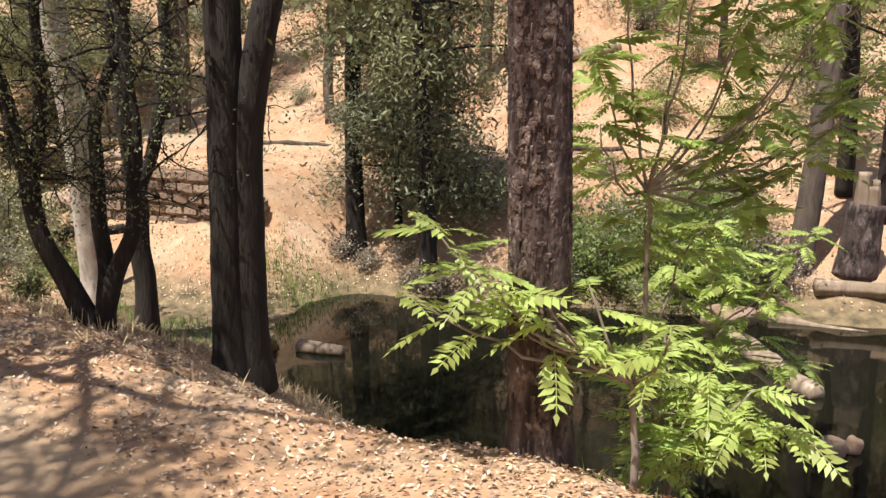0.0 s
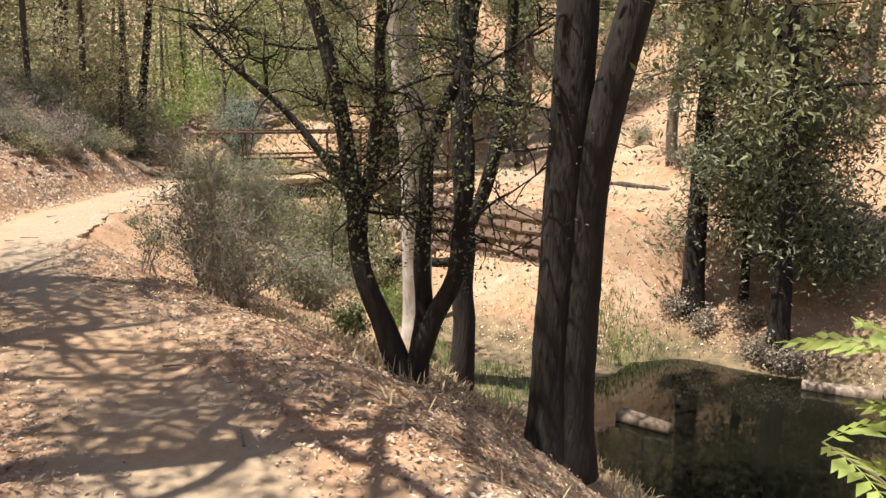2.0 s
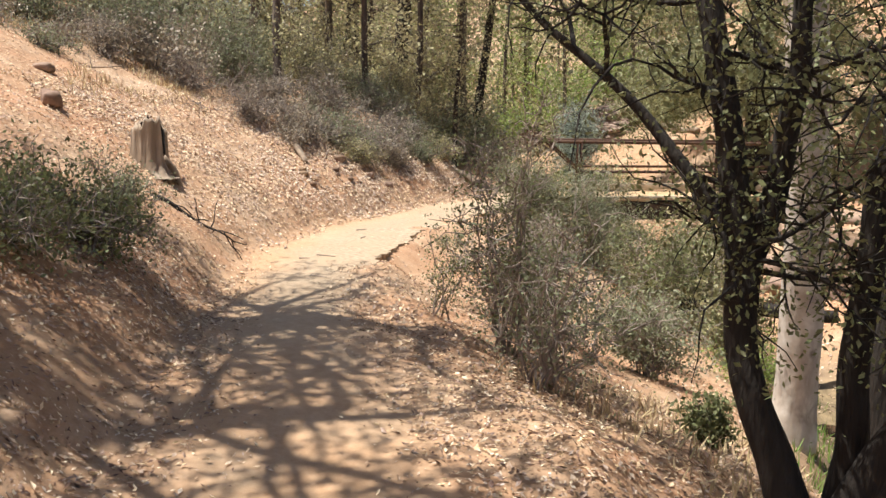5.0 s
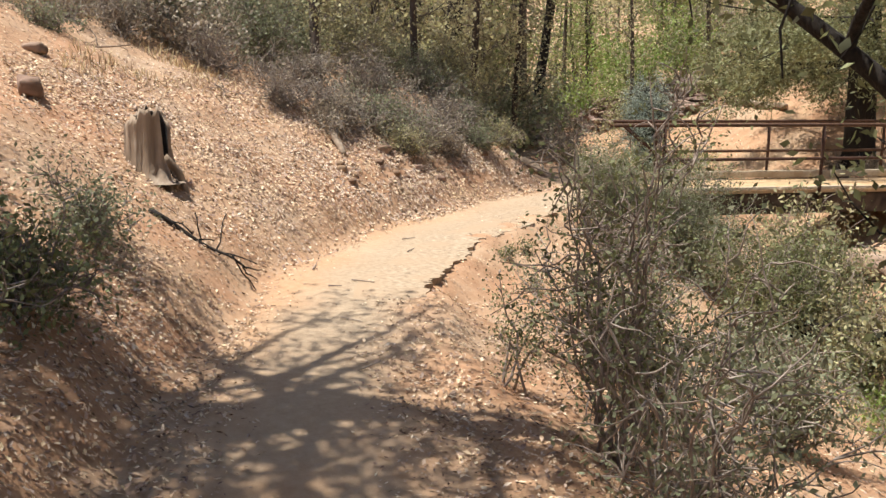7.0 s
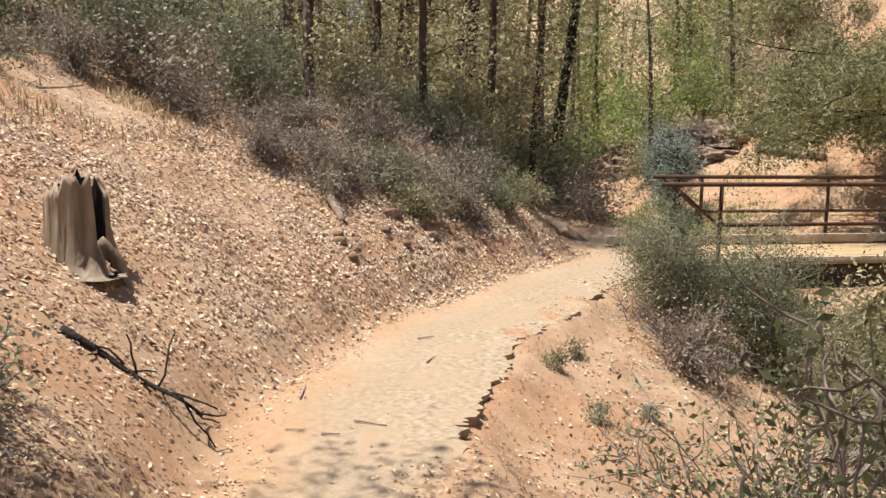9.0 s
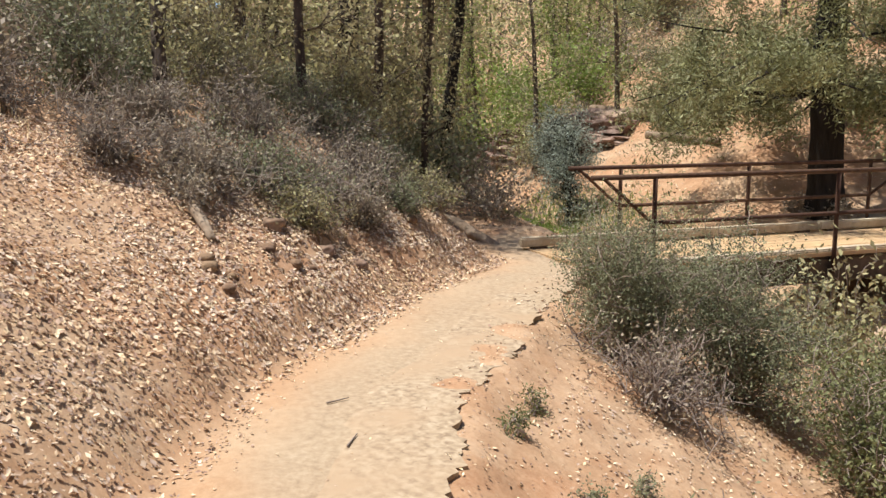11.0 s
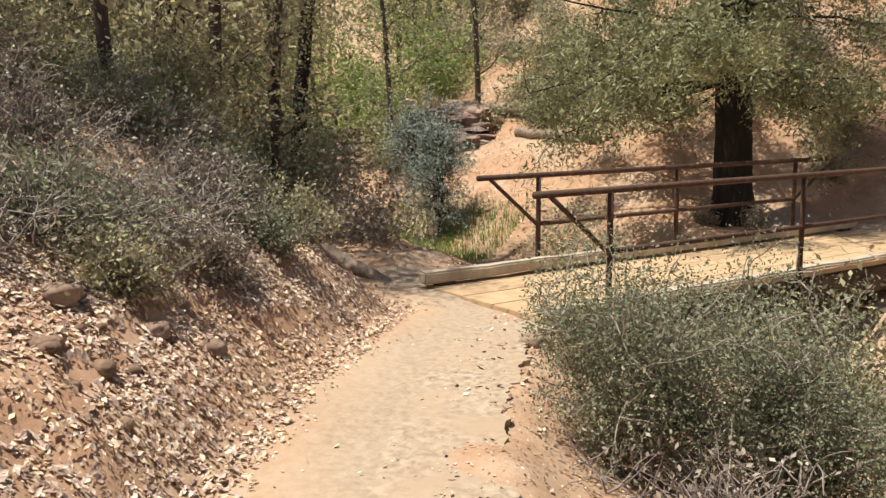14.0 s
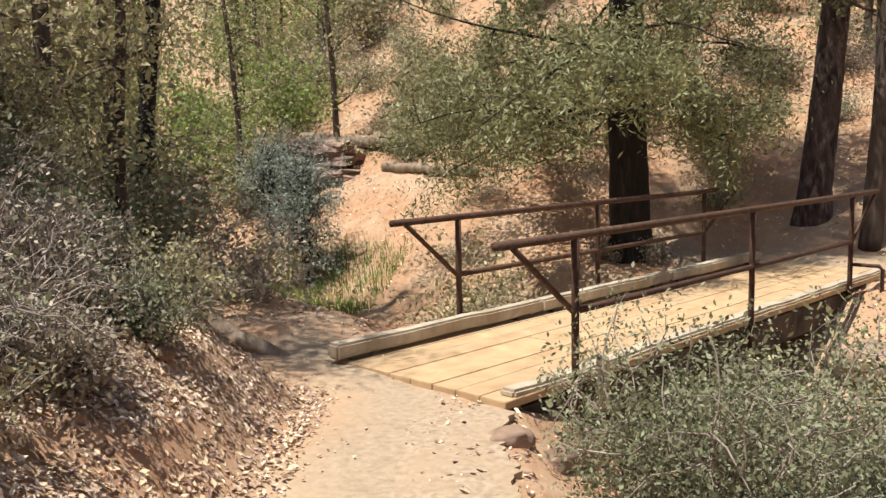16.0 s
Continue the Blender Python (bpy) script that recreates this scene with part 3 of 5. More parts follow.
def bank_oaks():
    rng = np.random.RandomState(21)
    # two stems grown together
    root = rooted("oak_tree", (-1.9, 8.2), "dark twin-trunk oak with smooth furrowed bark on the bank", sink=0.1)
    for name, line, r in (("trunk", [(-0.09, 0, 0), (-0.07, 0, 1), (0.0, 0, 2.6), (0.02, 0.1, 4.5), (-0.1, 0.1, 8)], 0.145),
                          ("trunk", [(0.09, 0.03, 0), (0.1, 0, 1), (0.15, 0, 2.2), (0.33, 0, 3.0), (0.75, 0.1, 4.5), (1.0, 0.2, 7)], 0.12)):
        pts = grown(local((0.989, 0.147), [line])[0])
        rad = np.interp(pts[:, 2], [0, 0.15, 0.7, 3, 8], [r * 1.5, r * 1.2, r, r * 0.95, r * 0.4])
        part(name, trunk_mesh(rng, pts, rad, M_dark, 26, 0.045, 0.07), root)
        boughs(root, rng, spread_limbs(rng, pts, 3.4, 10, 2.1), M_oak, 20, 0.08, 0.22, M_dark)
    # several slender stems from one foot
    root = rooted("oak_tree", (-3.05, 8.0), "dark many-stemmed oak with bare lower twigs", sink=0.1)
    R = (0.906, 0.42)
    for line, r in (([(0, 0, 0), (-0.12, 0, 0.35), (-0.33, 0, 0.9), (-0.4, 0.05, 1.4), (-0.5, 0.1, 2.0), (-0.72, 0.1, 2.9), (-1.1, 0.2, 4.2)], 0.085),
                    ([(0.04, 0.03, 0), (0.1, 0.1, 0.5), (0.08, 0.1, 1.2), (0.15, 0.1, 1.9), (0.42, 0.15, 2.5), (0.6, 0.1, 4.0)], 0.07),
                    ([(0.03, 0, 0.1), (0.18, -0.05, 0.55), (0.36, -0.05, 0.95), (0.42, 0.0, 1.5), (0.4, 0.1, 2.4), (0.2, 0.2, 4.4)], 0.07),
                    ([(-0.38, 0, 1.2), (-0.3, 0.1, 1.6), (-0.22, 0.1, 2.2), (-0.25, 0.2, 3.6)], 0.06),
                    ([(-0.4, 0.05, 1.45), (-0.75, 0.1, 1.9), (-1.15, 0.1, 2.25), (-1.7, 0.2, 2.7)], 0.035)):
        pts = grown(local(R, [line])[0], 0.2, rng, 0.012)
        h = np.linspace(0, 1, len(pts))
        part("trunk", trunk_mesh(rng, pts, r * (1 - 0.6 * h) + 0.4 * r * np.exp(-h * 12), M_dark, 16, 0.07, 0.07), root)
        up = pts[pts[:, 2] > 1.1]
        boughs(root, rng, spread_limbs(rng, up, 1.15, 9, 0.95, (-0.2, 0.5), 0.1), M_oak, 12, 0.034, 0.1, M_dark, 10, 0.5, limb_r=0.016)
    # forked tree behind it
    root = rooted("oak_tree", (-3.9, 10.35), "dark forked oak by the creek", sink=0.1)
    for line, r in (([(0, 0, 0), (0.03, 0, 0.6), (0.02, 0, 1.8), (-0.05, 0, 3), (-0.05, 0, 4.5), (0.1, 0, 7)], 0.115),
                    ([(0.0, 0, 1.75), (0.14, 0, 2.1), (0.3, 0, 2.6), (0.46, 0, 3.4), (0.45, 0, 4.2), (0.7, 0.1, 6)], 0.075)):
        pts = grown(local(R, [line])[0], 0.25, rng, 0.012)
        h = np.linspace(0, 1, len(pts))
        part("trunk", trunk_mesh(rng, pts, r * (1 - 0.5 * h) + 0.5 * r * np.exp(-h * 14) * (line[0][2] == 0), M_dark, 18, 0.06, 0.08), root)
        boughs(root, rng, spread_limbs(rng, pts, 2.6, 9, 1.3, (-0.1, 0.6)), M_oak, 8, 0.06, 0.14, M_dark, 6, 0.6, limb_r=0.02)
    root = rooted("sycamore_tree", (-5.12, 11.45), "pale white-barked sycamore with mottled patches", sink=0.1)
    pts = grown([(0, 0, 0), (0.07, -0.12, 1.2), (0.14, -0.32, 2.6), (0.1, -0.6, 4.2), (-0.1, -0.9, 6.5), (-0.3, -1.0, 10)])
    part("trunk", trunk_mesh(rng, pts, np.interp(pts[:, 2], [0, 0.5, 4, 10], [0.22, 0.175, 0.165, 0.07]), M_white, 26, 0.04, 0.08), root)
    boughs(root, rng, spread_limbs(rng, pts, 4.2, 9, 2.2), M_green, 10, 0.1, 0.25, M_white)


bank_oaks()


def conifer(name, xy, height, r, label, seed, z0, count, reach, leaf=None, bark=None, per=34, size=0.12, spread=0.2, lean=(0, 0), droop=(-0.35, 0.25), low=(), ridge=0.05, taper=0.5):
    rng = np.random.RandomState(seed)
    root = rooted(name, xy, label, sink=0.1 + 0.8 * r)
    pts = bent(rng, (0, 0, 0), (lean[0], lean[1], 1), height, 16, 0.012)
    h = pts[:, 2]
    part("trunk", trunk_mesh(rng, pts, r * (1 - 0.7 * h / height) + 0.35 * r * np.exp(-h / 0.3), bark or M_dark, 20, ridge, 0.12), root)
    lines = spread_limbs(rng, pts, z0, count, reach, droop, taper)
    for z, a, length in low:
        lines.append(bent(rng, pts[np.argmin(abs(h - z))], (math.cos(a), math.sin(a), -0.12), length, 8, 0.1))
    boughs(root, rng, lines, leaf or M_jun, per, size, spread, bark or M_dark, 9, 0.7, aspect=0.26)
    return root


conifer("pine_tree", (-1.42, 14.75), 10, 0.14, "dark pine with a straight trunk on the far bank", 31, 3.4, 18, 2.2, per=32)
conifer("pine_tree", (-2.75, 15.4), 11, 0.16, "dark pine with dead lower twigs on the far bank", 32, 3.8, 18, 2.2, per=32)
conifer("juniper_tree", (-2.05, 15.6), 4.6, 0.07, "slim grey-green juniper between two pines", 33, 0.9, 26, 1.25, M_sage, per=26, size=0.11, spread=0.18)
conifer("juniper_tree", (-1.55, 15.9), 3.6, 0.05, "slim grey-green juniper between two pines", 34, 0.7, 22, 1.2, M_sage, per=26, size=0.11, spread=0.18)
conifer("pine_tree", (-12.05, 21.5), 13, 0.29, "big dark pine with low drooping boughs beside the footbridge", 35, 2.5, 42, 3.0, per=78, size=0.092, spread=0.16,
        low=((3.0, -1.45, 4.2), (3.1, -1.65, 4.0), (2.9, -2.15, 3.6), (3.0, -1.9, 3.9), (2.8, -2.4, 3.4), (2.4, 2.6, 3.4), (2.3, 2.9, 3.6), (2.6, 2.2, 3.0), (2.2, 3.3, 3.2), (2.1, 3.0, 2.6), (2.5, -2.0, 2.6), (2.5, -2.5, 2.8), (2.7, 0.1, 2.0), (2.4, -0.6, 2.0)), ridge=0.04)
conifer("pine_tree", (-9.75, 23.4), 12, 0.24, "leaning brown pine on the hillside past the bridge", 36, 3.4, 16, 2.2, bark=M_pine, lean=(0.06, 0))
conifer("juniper_tree", (-17.3, 21.3), 2.0, 0.04, "small blue-green juniper by the creek", 37, 0.45, 30, 0.42, M_blue, per=9, size=0.075, spread=0.05, droop=(0.2, 0.8), taper=0.85)
conifer("juniper_tree", (-19.4, 23.3), 1.5, 0.04, "low blue-green juniper by the creek", 38, 0.3, 26, 0.5, M_blue, per=9, size=0.075, spread=0.05, droop=(0.2, 0.8), taper=0.85)


def slope_trees():
    """Trees past the far trail, each at its own place on the slope."""
    rng = np.random.RandomState(41)
    for (x, y), h, r, lean, fork in (((-9.0, 22.6), 8, 0.15, (0.1, 0), 0), ((-4.55, 20.6), 5, 0.13, (-0.1, 0), 1), ((-1.25, 22.9), 6, 0.17, (-0.05, 0), 1)):
        root = rooted("oak_tree", (x, y), "brown oak on the dry slope above the far trail", group="oaks on the far slope")
        pts = bent(rng, (0, 0, 0), (*lean, 1), h, 10, 0.05)
        part("trunk", trunk_mesh(rng, pts, r * (1 - 0.6 * pts[:, 2] / h), M_far, 14, 0.06, 0.15), root)
        boughs(root, rng, spread_limbs(rng, pts, 1.2 if fork else 3, 12, 2.0), M_oak, 14, 0.1, 0.25, M_far)
    for (x, y), h, r, lean, mat in (((4.1, 14.5), 6, 0.19, (0.12, 0.05), M_far), ((5.1, 16.0), 9, 0.14, (0.0, 0), M_dark), ((5.5, 15.4), 9, 0.13, (0.03, 0), M_dark)):
        root = rooted("dead_tree" if mat == M_far else "pine_tree", (x, y), "grey dead tree leaning by the pond" if mat == M_far else "dark pine at the pond edge")
        pts = bent(rng, (0, 0, 0), (*lean, 1), h, 10, 0.02)
        part("trunk", trunk_mesh(rng, pts, r * (1 - 0.5 * pts[:, 2] / h), mat, 14, 0.06, 0.15), root)
        boughs(root, rng, spread_limbs(rng, pts, 2.6, 10, 1.2, (-0.6, 0.2)), M_jun, 0 if mat == M_far else 16, 0.1, 0.2, mat, 9, 0.7)


slope_trees()


def shade_oaks():
    """Oaks uphill of the trail whose crowns hang over it and dapple the ground."""
    for k, (x, y, h, reach) in enumerate(((-3.6, 4.1, 6.5, 3.2), (-1.2, 0.5, 6.5, 2.6), (-7.5, 4.7, 5.5, 2.4), (-2.4, 2.3, 7, 2.6), (2.6, -1.6, 7, 2.6), (-8.0, 4.1, 5.5, 2.3), (-5.9, 3.2, 5.5, 2.3))):
        rng = np.random.RandomState(51 + k)
        root = rooted("oak_tree", (x, y), "spreading oak uphill of the trail with a sparse crown", group="oaks above the trail")
        pts = bent(rng, (0, 0, 0), ((0.2, 0.2, 1) if k == 6 else (0.12, 0.12, 1)), h, 10, 0.05)
        part("trunk", trunk_mesh(rng, pts, 0.14 * (1 - 0.6 * pts[:, 2] / h), M_dark, 12, 0.06, 0.15), root)
        boughs(root, rng, spread_limbs(rng, pts, 3.0, 16, reach, (0.0, 0.5), 0.3), M_oak, (29, 15, 13, 14, 13, 10, 24)[k], 0.085, 0.2, M_dark, 8, 0.8, limb_r=0.05)


shade_oaks()


def bush(name, xy, radius, height, stems, leaf, per, size, label, seed, spread=0.07, category="bush", group="", bark=None, twigs=9, joined=False):
    rng = np.random.RandomState(seed)
    root = rooted(name, xy, label, category, group, 0.03)
    lines = []
    for i in range(stems):
        a = i * 2.4 + rng.uniform(-0.4, 0.4)
        lo = rng.uniform(0.15, 1.0) ** 0.7 * (0.8 + 0.35 * math.sin(2 * a + seed) + 0.2 * math.sin(5 * a + 2 * seed))
        end = np.array([math.cos(a) * radius * lo, math.sin(a) * radius * lo, height * (1 - 0.5 * min(lo, 1.1) ** 2) * rng.uniform(0.45, 1.2)])
        end[2] += ground_at(xy[0] + end[0], xy[1] + end[1]) - root.location[2] if lo > 0.5 else 0
        end[2] = max(end[2], 0.12)
        mid = end * 0.5 + np.array([0, 0, 0.12 * height]) + rng.normal(0, 0.05, 3)
        lines.append(grown([(rng.normal(0, 0.05), rng.normal(0, 0.05), 0), mid, end], 0.12, rng, 0.015))
    boughs(root, rng, lines, leaf, per, size, spread, bark or M_twig, twigs, 0.42 * radius, 0.3, 0.009, name="stem", joined=joined)
    return root


bush("manzanita_bush", (-4.6, 7.85), 0.75, 0.95, 24, M_sage, 4, 0.032, "grey-green bush with many bare pinkish stems", 61, twigs=8)
bush("manzanita_bush", (-5.35, 8.25), 0.72, 1.6, 24, M_oak, 5, 0.03, "tall dark green bush beside the trail", 62, twigs=10)
bush("manzanita_bush", (-5.9, 8.95), 0.65, 0.75, 20, M_oak, 4, 0.03, "twiggy dark green bush on the bank", 75)
bush("manzanita_bush", (-6.6, 9.7), 0.8, 0.95, 28, M_sage, 5, 0.034, "twiggy grey-green bush on the bank", 76)
bush("manzanita_bush", (-6.25, 8.35), 0.22, 0.7, 5, M_oak, 6, 0.022, "thin leafy shoots beside the trail", 77, 0.05)
bush("manzanita_bush", (-10.1, 12.85), 0.85, 1.05, 46, M_sage, 27, 0.025, "broad grey-green bush against the footbridge", 63)
bush("manzanita_bush", (-9.35, 13.45), 0.9, 1.3, 46, M_sage, 27, 0.025, "broad grey-green bush against the footbridge", 64)
bush("manzanita_bush", (-9.3, 12.25), 0.75, 0.5, 30, M_dry, 2, 0.036, "low half-bare twiggy bush on the bank", 65)
bush("manzanita_bush", (-8.1, 13.2), 0.9, 1.05, 32, M_oak, 10, 0.04, "dark green bush above the creek", 66)
bush("manzanita_bush", (-8.2, 14.3), 0.9, 1.2, 32, M_oak, 11, 0.042, "dark green bush beneath the footbridge", 72)
bush("manzanita_bush", (-7.4, 13.9), 0.8, 0.9, 28, M_oak, 10, 0.042, "dark green bush beneath the footbridge", 73)
for k, (x, y, r, h) in enumerate(((-14.9, 10.5, 0.95, 1.7), (-15.1, 12.1, 0.9, 1.5), (-15.3, 9.0, 0.9, 1.5), (-14.6, 13.6, 0.6, 1.1))):
    bush("scrub_oak", (x, y), r, h, 24, (M_sage, M_olive)[k % 2], 10, 0.045, "dense grey-olive scrub oak above the bank", 600 + k, 0.09, "bush", "scrub oaks above the bank", bark=M_brush)
for k, (x, y, r, h) in enumerate(((-12.4, 11.4, 0.4, 0.3), (-12.65, 12.2, 0.45, 0.34), (-12.95, 12.9, 0.4, 0.3), (-13.2, 13.6, 0.4, 0.3), (-12.6, 10.4, 0.4, 0.3))):
    bush("brush", (x, y), r, h, 20, (M_olive, M_dry, M_sage)[k % 3], 4, 0.034, "dry leafy brush hanging over the cut bank", 620 + k, 0.05, "brush", "brush on the cut bank", bark=M_brush, twigs=12)
bush("seedling", (-4.2, 8.85), 0.22, 0.28, 9, M_oak, 9, 0.04, "small dark leafy seedling on the bank", 74, 0.04, "seedling")
for k, (x, y) in enumerate(((-8.6, 11.0), (-9.2, 10.6), (-8.5, 10.35), (-9.4, 11.0))):
    bush("weed", (x, y), 0.09, 0.09, 6, M_oak if k % 2 else M_sage, 4, 0.022, "small green weed beside the trail", 500 + k, 0.03, "weed", "weeds by the trail", joined=True)
bush("manzanita_bush", (-6.9, 11.4), 0.8, 0.7, 26, M_sage, 5, 0.042, "grey-green bush on the creek bank", 67)
bush("manzanita_bush", (-5.9, 10.4), 0.6, 0.8, 22, M_sage, 5, 0.04, "grey-green bush on the creek bank", 68)
bush("brush", (-7.0, 6.05), 0.7, 0.24, 26, M_oak, 6, 0.036, "low grey-green scrub on the leafy bank", 69)
bush("brush", (-6.35, 5.4), 0.75, 0.28, 26, M_oak, 6, 0.036, "low grey-green scrub on the leafy bank", 70)
bush("brush", (-8.1, 6.6), 0.4, 0.3, 16, M_sage, 4, 0.034, "low grey-green scrub on the leafy bank", 71)
for k, (x, y) in enumerate(((-13.7, 7.3), (-14.5, 7.7), (-13.0, 6.2), (-15.2, 6.9), (-14.8, 5.5), (-13.5, 5.3), (-12.6, 5.4), (-15.8, 8.2))):
    bush("brush", (x, y), 0.5, 0.3, 16, M_dry if k % 2 else M_sage, 3, 0.04, "low dry scrub on the upper hillside", 540 + k, 0.06, "brush", "scrub on the hillside", bark=M_brush, joined=True)
for k, (x, y, r, h) in enumerate(((-13.0, 9.9, 0.7, 0.4), (-12.9, 10.7, 0.65, 0.4), (-13.0, 11.4, 0.7, 0.42), (-13.1, 12.1, 0.7, 0.4), (-13.4, 12.8, 0.65, 0.4), (-13.9, 13.4, 0.55, 0.35),
                                  (-13.9, 10.6, 0.75, 0.6), (-14.1, 11.8, 0.8, 0.6), (-14.4, 12.9, 0.75, 0.55), (-14.1, 9.4, 0.7, 0.5), (-14.7, 8.4, 0.7, 0.5))):
    bush("brush", (x, y), r, h, 26, (M_dry, M_dry, M_sage)[k % 3], (1, 2, 4)[k % 3], 0.036, "tangled dry grey-brown brush along the bank top", 80 + k, group="dry brush on the bank", twigs=14, bark=M_brush)


# ---- pinnate saplings by the pond ----
def pinnate_mesh(rng, length, pairs):
    g = []
    arc = np.array([(t * length, 0, -0.25 * length * t * t) for t in np.linspace(0, 1, pairs + 2)])
    for i in range(1, pairs + 2):
        base = arc[i]
        for side in (-1, 1) if i <= pairs else (0,):
            ll = length * 0.3 * (0.6 + 0.8 * math.sin(math.pi * min(0.95, i / (pairs + 1))) * 0.6) * rng.uniform(0.85, 1.1)
            way = unit(np.array([0.55, side * 0.85, -0.28 + rng.normal(0, 0.12)]) if side else np.array([1, 0, -0.4]))
            w = unit(np.cross(way, (0, 0, 1.0))) * ll * 0.23
            m = base + way * ll * 0.4
            g.append([base, m + w + (0, 0, ll * 0.04), base + way * ll, m - w + (0, 0, ll * 0.04)])
    for a, b in zip(arc, arc[1:]):
        g.append([a + (0, 0.003, 0), a - (0, 0.003, 0), b - (0, 0.002, 0), b + (0, 0.002, 0)])
    return quads_mesh("leaf", np.array(g), M_ailan)


def saplings():
    rng = np.random.RandomState(91)
    kinds = [pinnate_mesh(rng, length, n) for length, n in ((0.32, 8), (0.27, 7), (0.36, 10), (0.24, 7), (0.26, 7), (0.22, 6), (0.3, 8), (0.18, 5))]
    plants = [((1.0, 5.35), 0.8, [(-0.45, -0.08, 1.05), (-0.75, -0.12, 1.15), (-1.0, 0.0, 1.4), (-1.05, -0.1, 1.05), (-0.85, 0.05, 1.25), (-0.2, 0.0, 1.05), (0.15, -0.1, 0.9), (0.0, 0.1, 0.8), (-0.6, 0, 0.95)], 7),
              ((1.2, 5.85), 0.7, [(-0.2, 0, 0.9), (0.2, 0.05, 0.85), (0.4, 0.1, 0.65), (0.0, 0.2, 1.0), (0.3, -0.15, 0.65), (0.1, -0.2, 0.6), (0.45, -0.1, 0.85), (-0.15, -0.2, 0.55), (0.6, 0, 0.6), (0.25, 0, 0.45)], 12),
              ((1.2, 7.1), 3.0, [(-0.2, 0.1, 3.85), (0.3, 0, 3.95), (0.7, 0.1, 3.75), (1.2, 0, 3.65), (0.2, 0.2, 3.45), (0.6, 0.1, 3.35), (1.0, 0.1, 3.25), (1.35, 0, 3.05), (-0.35, 0.1, 3.25), (0.1, 0, 2.95), (0.75, 0.1, 2.85), (1.2, 0.1, 2.75),
                                 (-0.3, 0.1, 2.65), (0.5, 0.2, 2.55), (1.0, 0.2, 2.45), (1.5, 0.2, 3.75), (0.0, 0.1, 2.25), (0.5, 0.0, 2.15)], 8),
              ((2.0, 9.3), 2.0, [(0.2, 0, 2.3), (0.6, 0.1, 2.0), (-0.4, 0.1, 2.1), (0.1, 0.1, 1.6), (-0.5, 0, 1.4), (0.5, 0.2, 1.4), (0.8, 0, 2.4), (0.0, 0.1, 2.5), (0.9, 0.1, 1.2), (-0.2, 0, 1.0), (0.4, 0, 0.9)], 6)]
    for (x, y), h, tips, per in plants:
        root = rooted("sapling", (x, y), "bright green sapling with long feathery leaves", "sapling", "green saplings by the pond")
        trunk = [(0, 0, 0), (0.02, 0, h * 0.4), (0.0, 0.03, h * 0.75)]
        g = Geo()
        tube(g, grown(trunk, 0.15, rng, 0.008), np.linspace(0.02, 0.014, len(grown(trunk, 0.15))), 7)
        part("stem", g.mesh("stem", M_twig), root)
        for tip in tips:
            line = grown([trunk[1] if tip[2] < h * 0.8 else trunk[2], (tip[0] * 0.5, tip[1] * 0.5, (tip[2] + h * 0.6) / 2), tip], 0.12, rng, 0.01)
            g = Geo()
            tube(g, line, np.linspace(0.011, 0.004, len(line)), 5)
            part("branch", g.mesh("branch", M_twig), root)
            for k in range(per + 9 * (y > 6.5)):
                p = line[-1 - (k // 2) % min(4, len(line) - 1)]
                ob = part("leaf", kinds[rng.randint(4) + (4 if y < 6.5 else 0)], root)
                ob.matrix_basis = pose(*p, rng.uniform(-25, 25), rng.uniform(-25, 25), rng.uniform(0, 360))


saplings()


# ---- stump, logs, rocks ----
def lumpy(name, at, size, mat, label, category, seed, sink=0.25, turn=0, parent=None, amount=0.18, rough=3):
    bm = bmesh.new()
    bmesh.ops.create_icosphere(bm, subdivisions=rough, radius=1)
    off = Vector((seed * 3.1, seed * 1.7, seed))
    for v in bm.verts:
        p = v.co.copy()
        v.co = Vector([math.copysign(abs(c) ** 0.72, c) for c in p]) * (1 + amount * noise.noise(p * 1.3 + off) * 2 + 0.1 * noise.noise(Vector((p.x * 2, p.y * 2, p.z * 7)) + off))
        v.co = Vector((v.co.x * size[0], v.co.y * size[1], v.co.z * size[2]))
    me = bpy.data.meshes.new(name)
    bm.to_mesh(me)
    bm.free()
    me.materials.append(mat)
    me.polygons.foreach_set("use_smooth", [True] * len(me.polygons))
    if parent:
        ob = part(name, me, parent)
    else:
        ob = tagged(new(name, me), label, category)
    ob.matrix_basis = pose(at[0], at[1], at[2] + size[2] * (1 - 2 * sink), 0, 0, turn)
    return ob


def log(name, a, b, r, mat, label, seed, category="log", r2=None, branch=0, bend=0.25):
    rng = np.random.RandomState(seed)
    a, b = np.array(a, float), np.array(b, float)
    root = empty(name, tuple(a), label, category)
    pts = np.array([(b - a) * t for t in np.linspace(0, 1, 12)])
    pts[1:-1] += rng.normal(0, bend * min(r, 0.05 * float(np.linalg.norm(b - a))), (10, 3))
    part("trunk", trunk_mesh(rng, pts, np.linspace(r, r2 or r * 0.7, 12) * rng.uniform(0.95, 1.04, 12), mat, 18, 0.05 if r > 0.2 else 0.13, 0.06), root)
    for k in range(branch):
        g = Geo()
        line = bent(rng, pts[rng.randint(3, 11)], rng.normal(0, 1, 3) + np.array([0, 0, 0.4]), rng.uniform(0.15, 0.35), 4, 0.2)
        tube(g, line, np.linspace(r * 0.35, 0.004, len(line)), 5)
        part("branch", g.mesh("branch", mat), root)
    return root


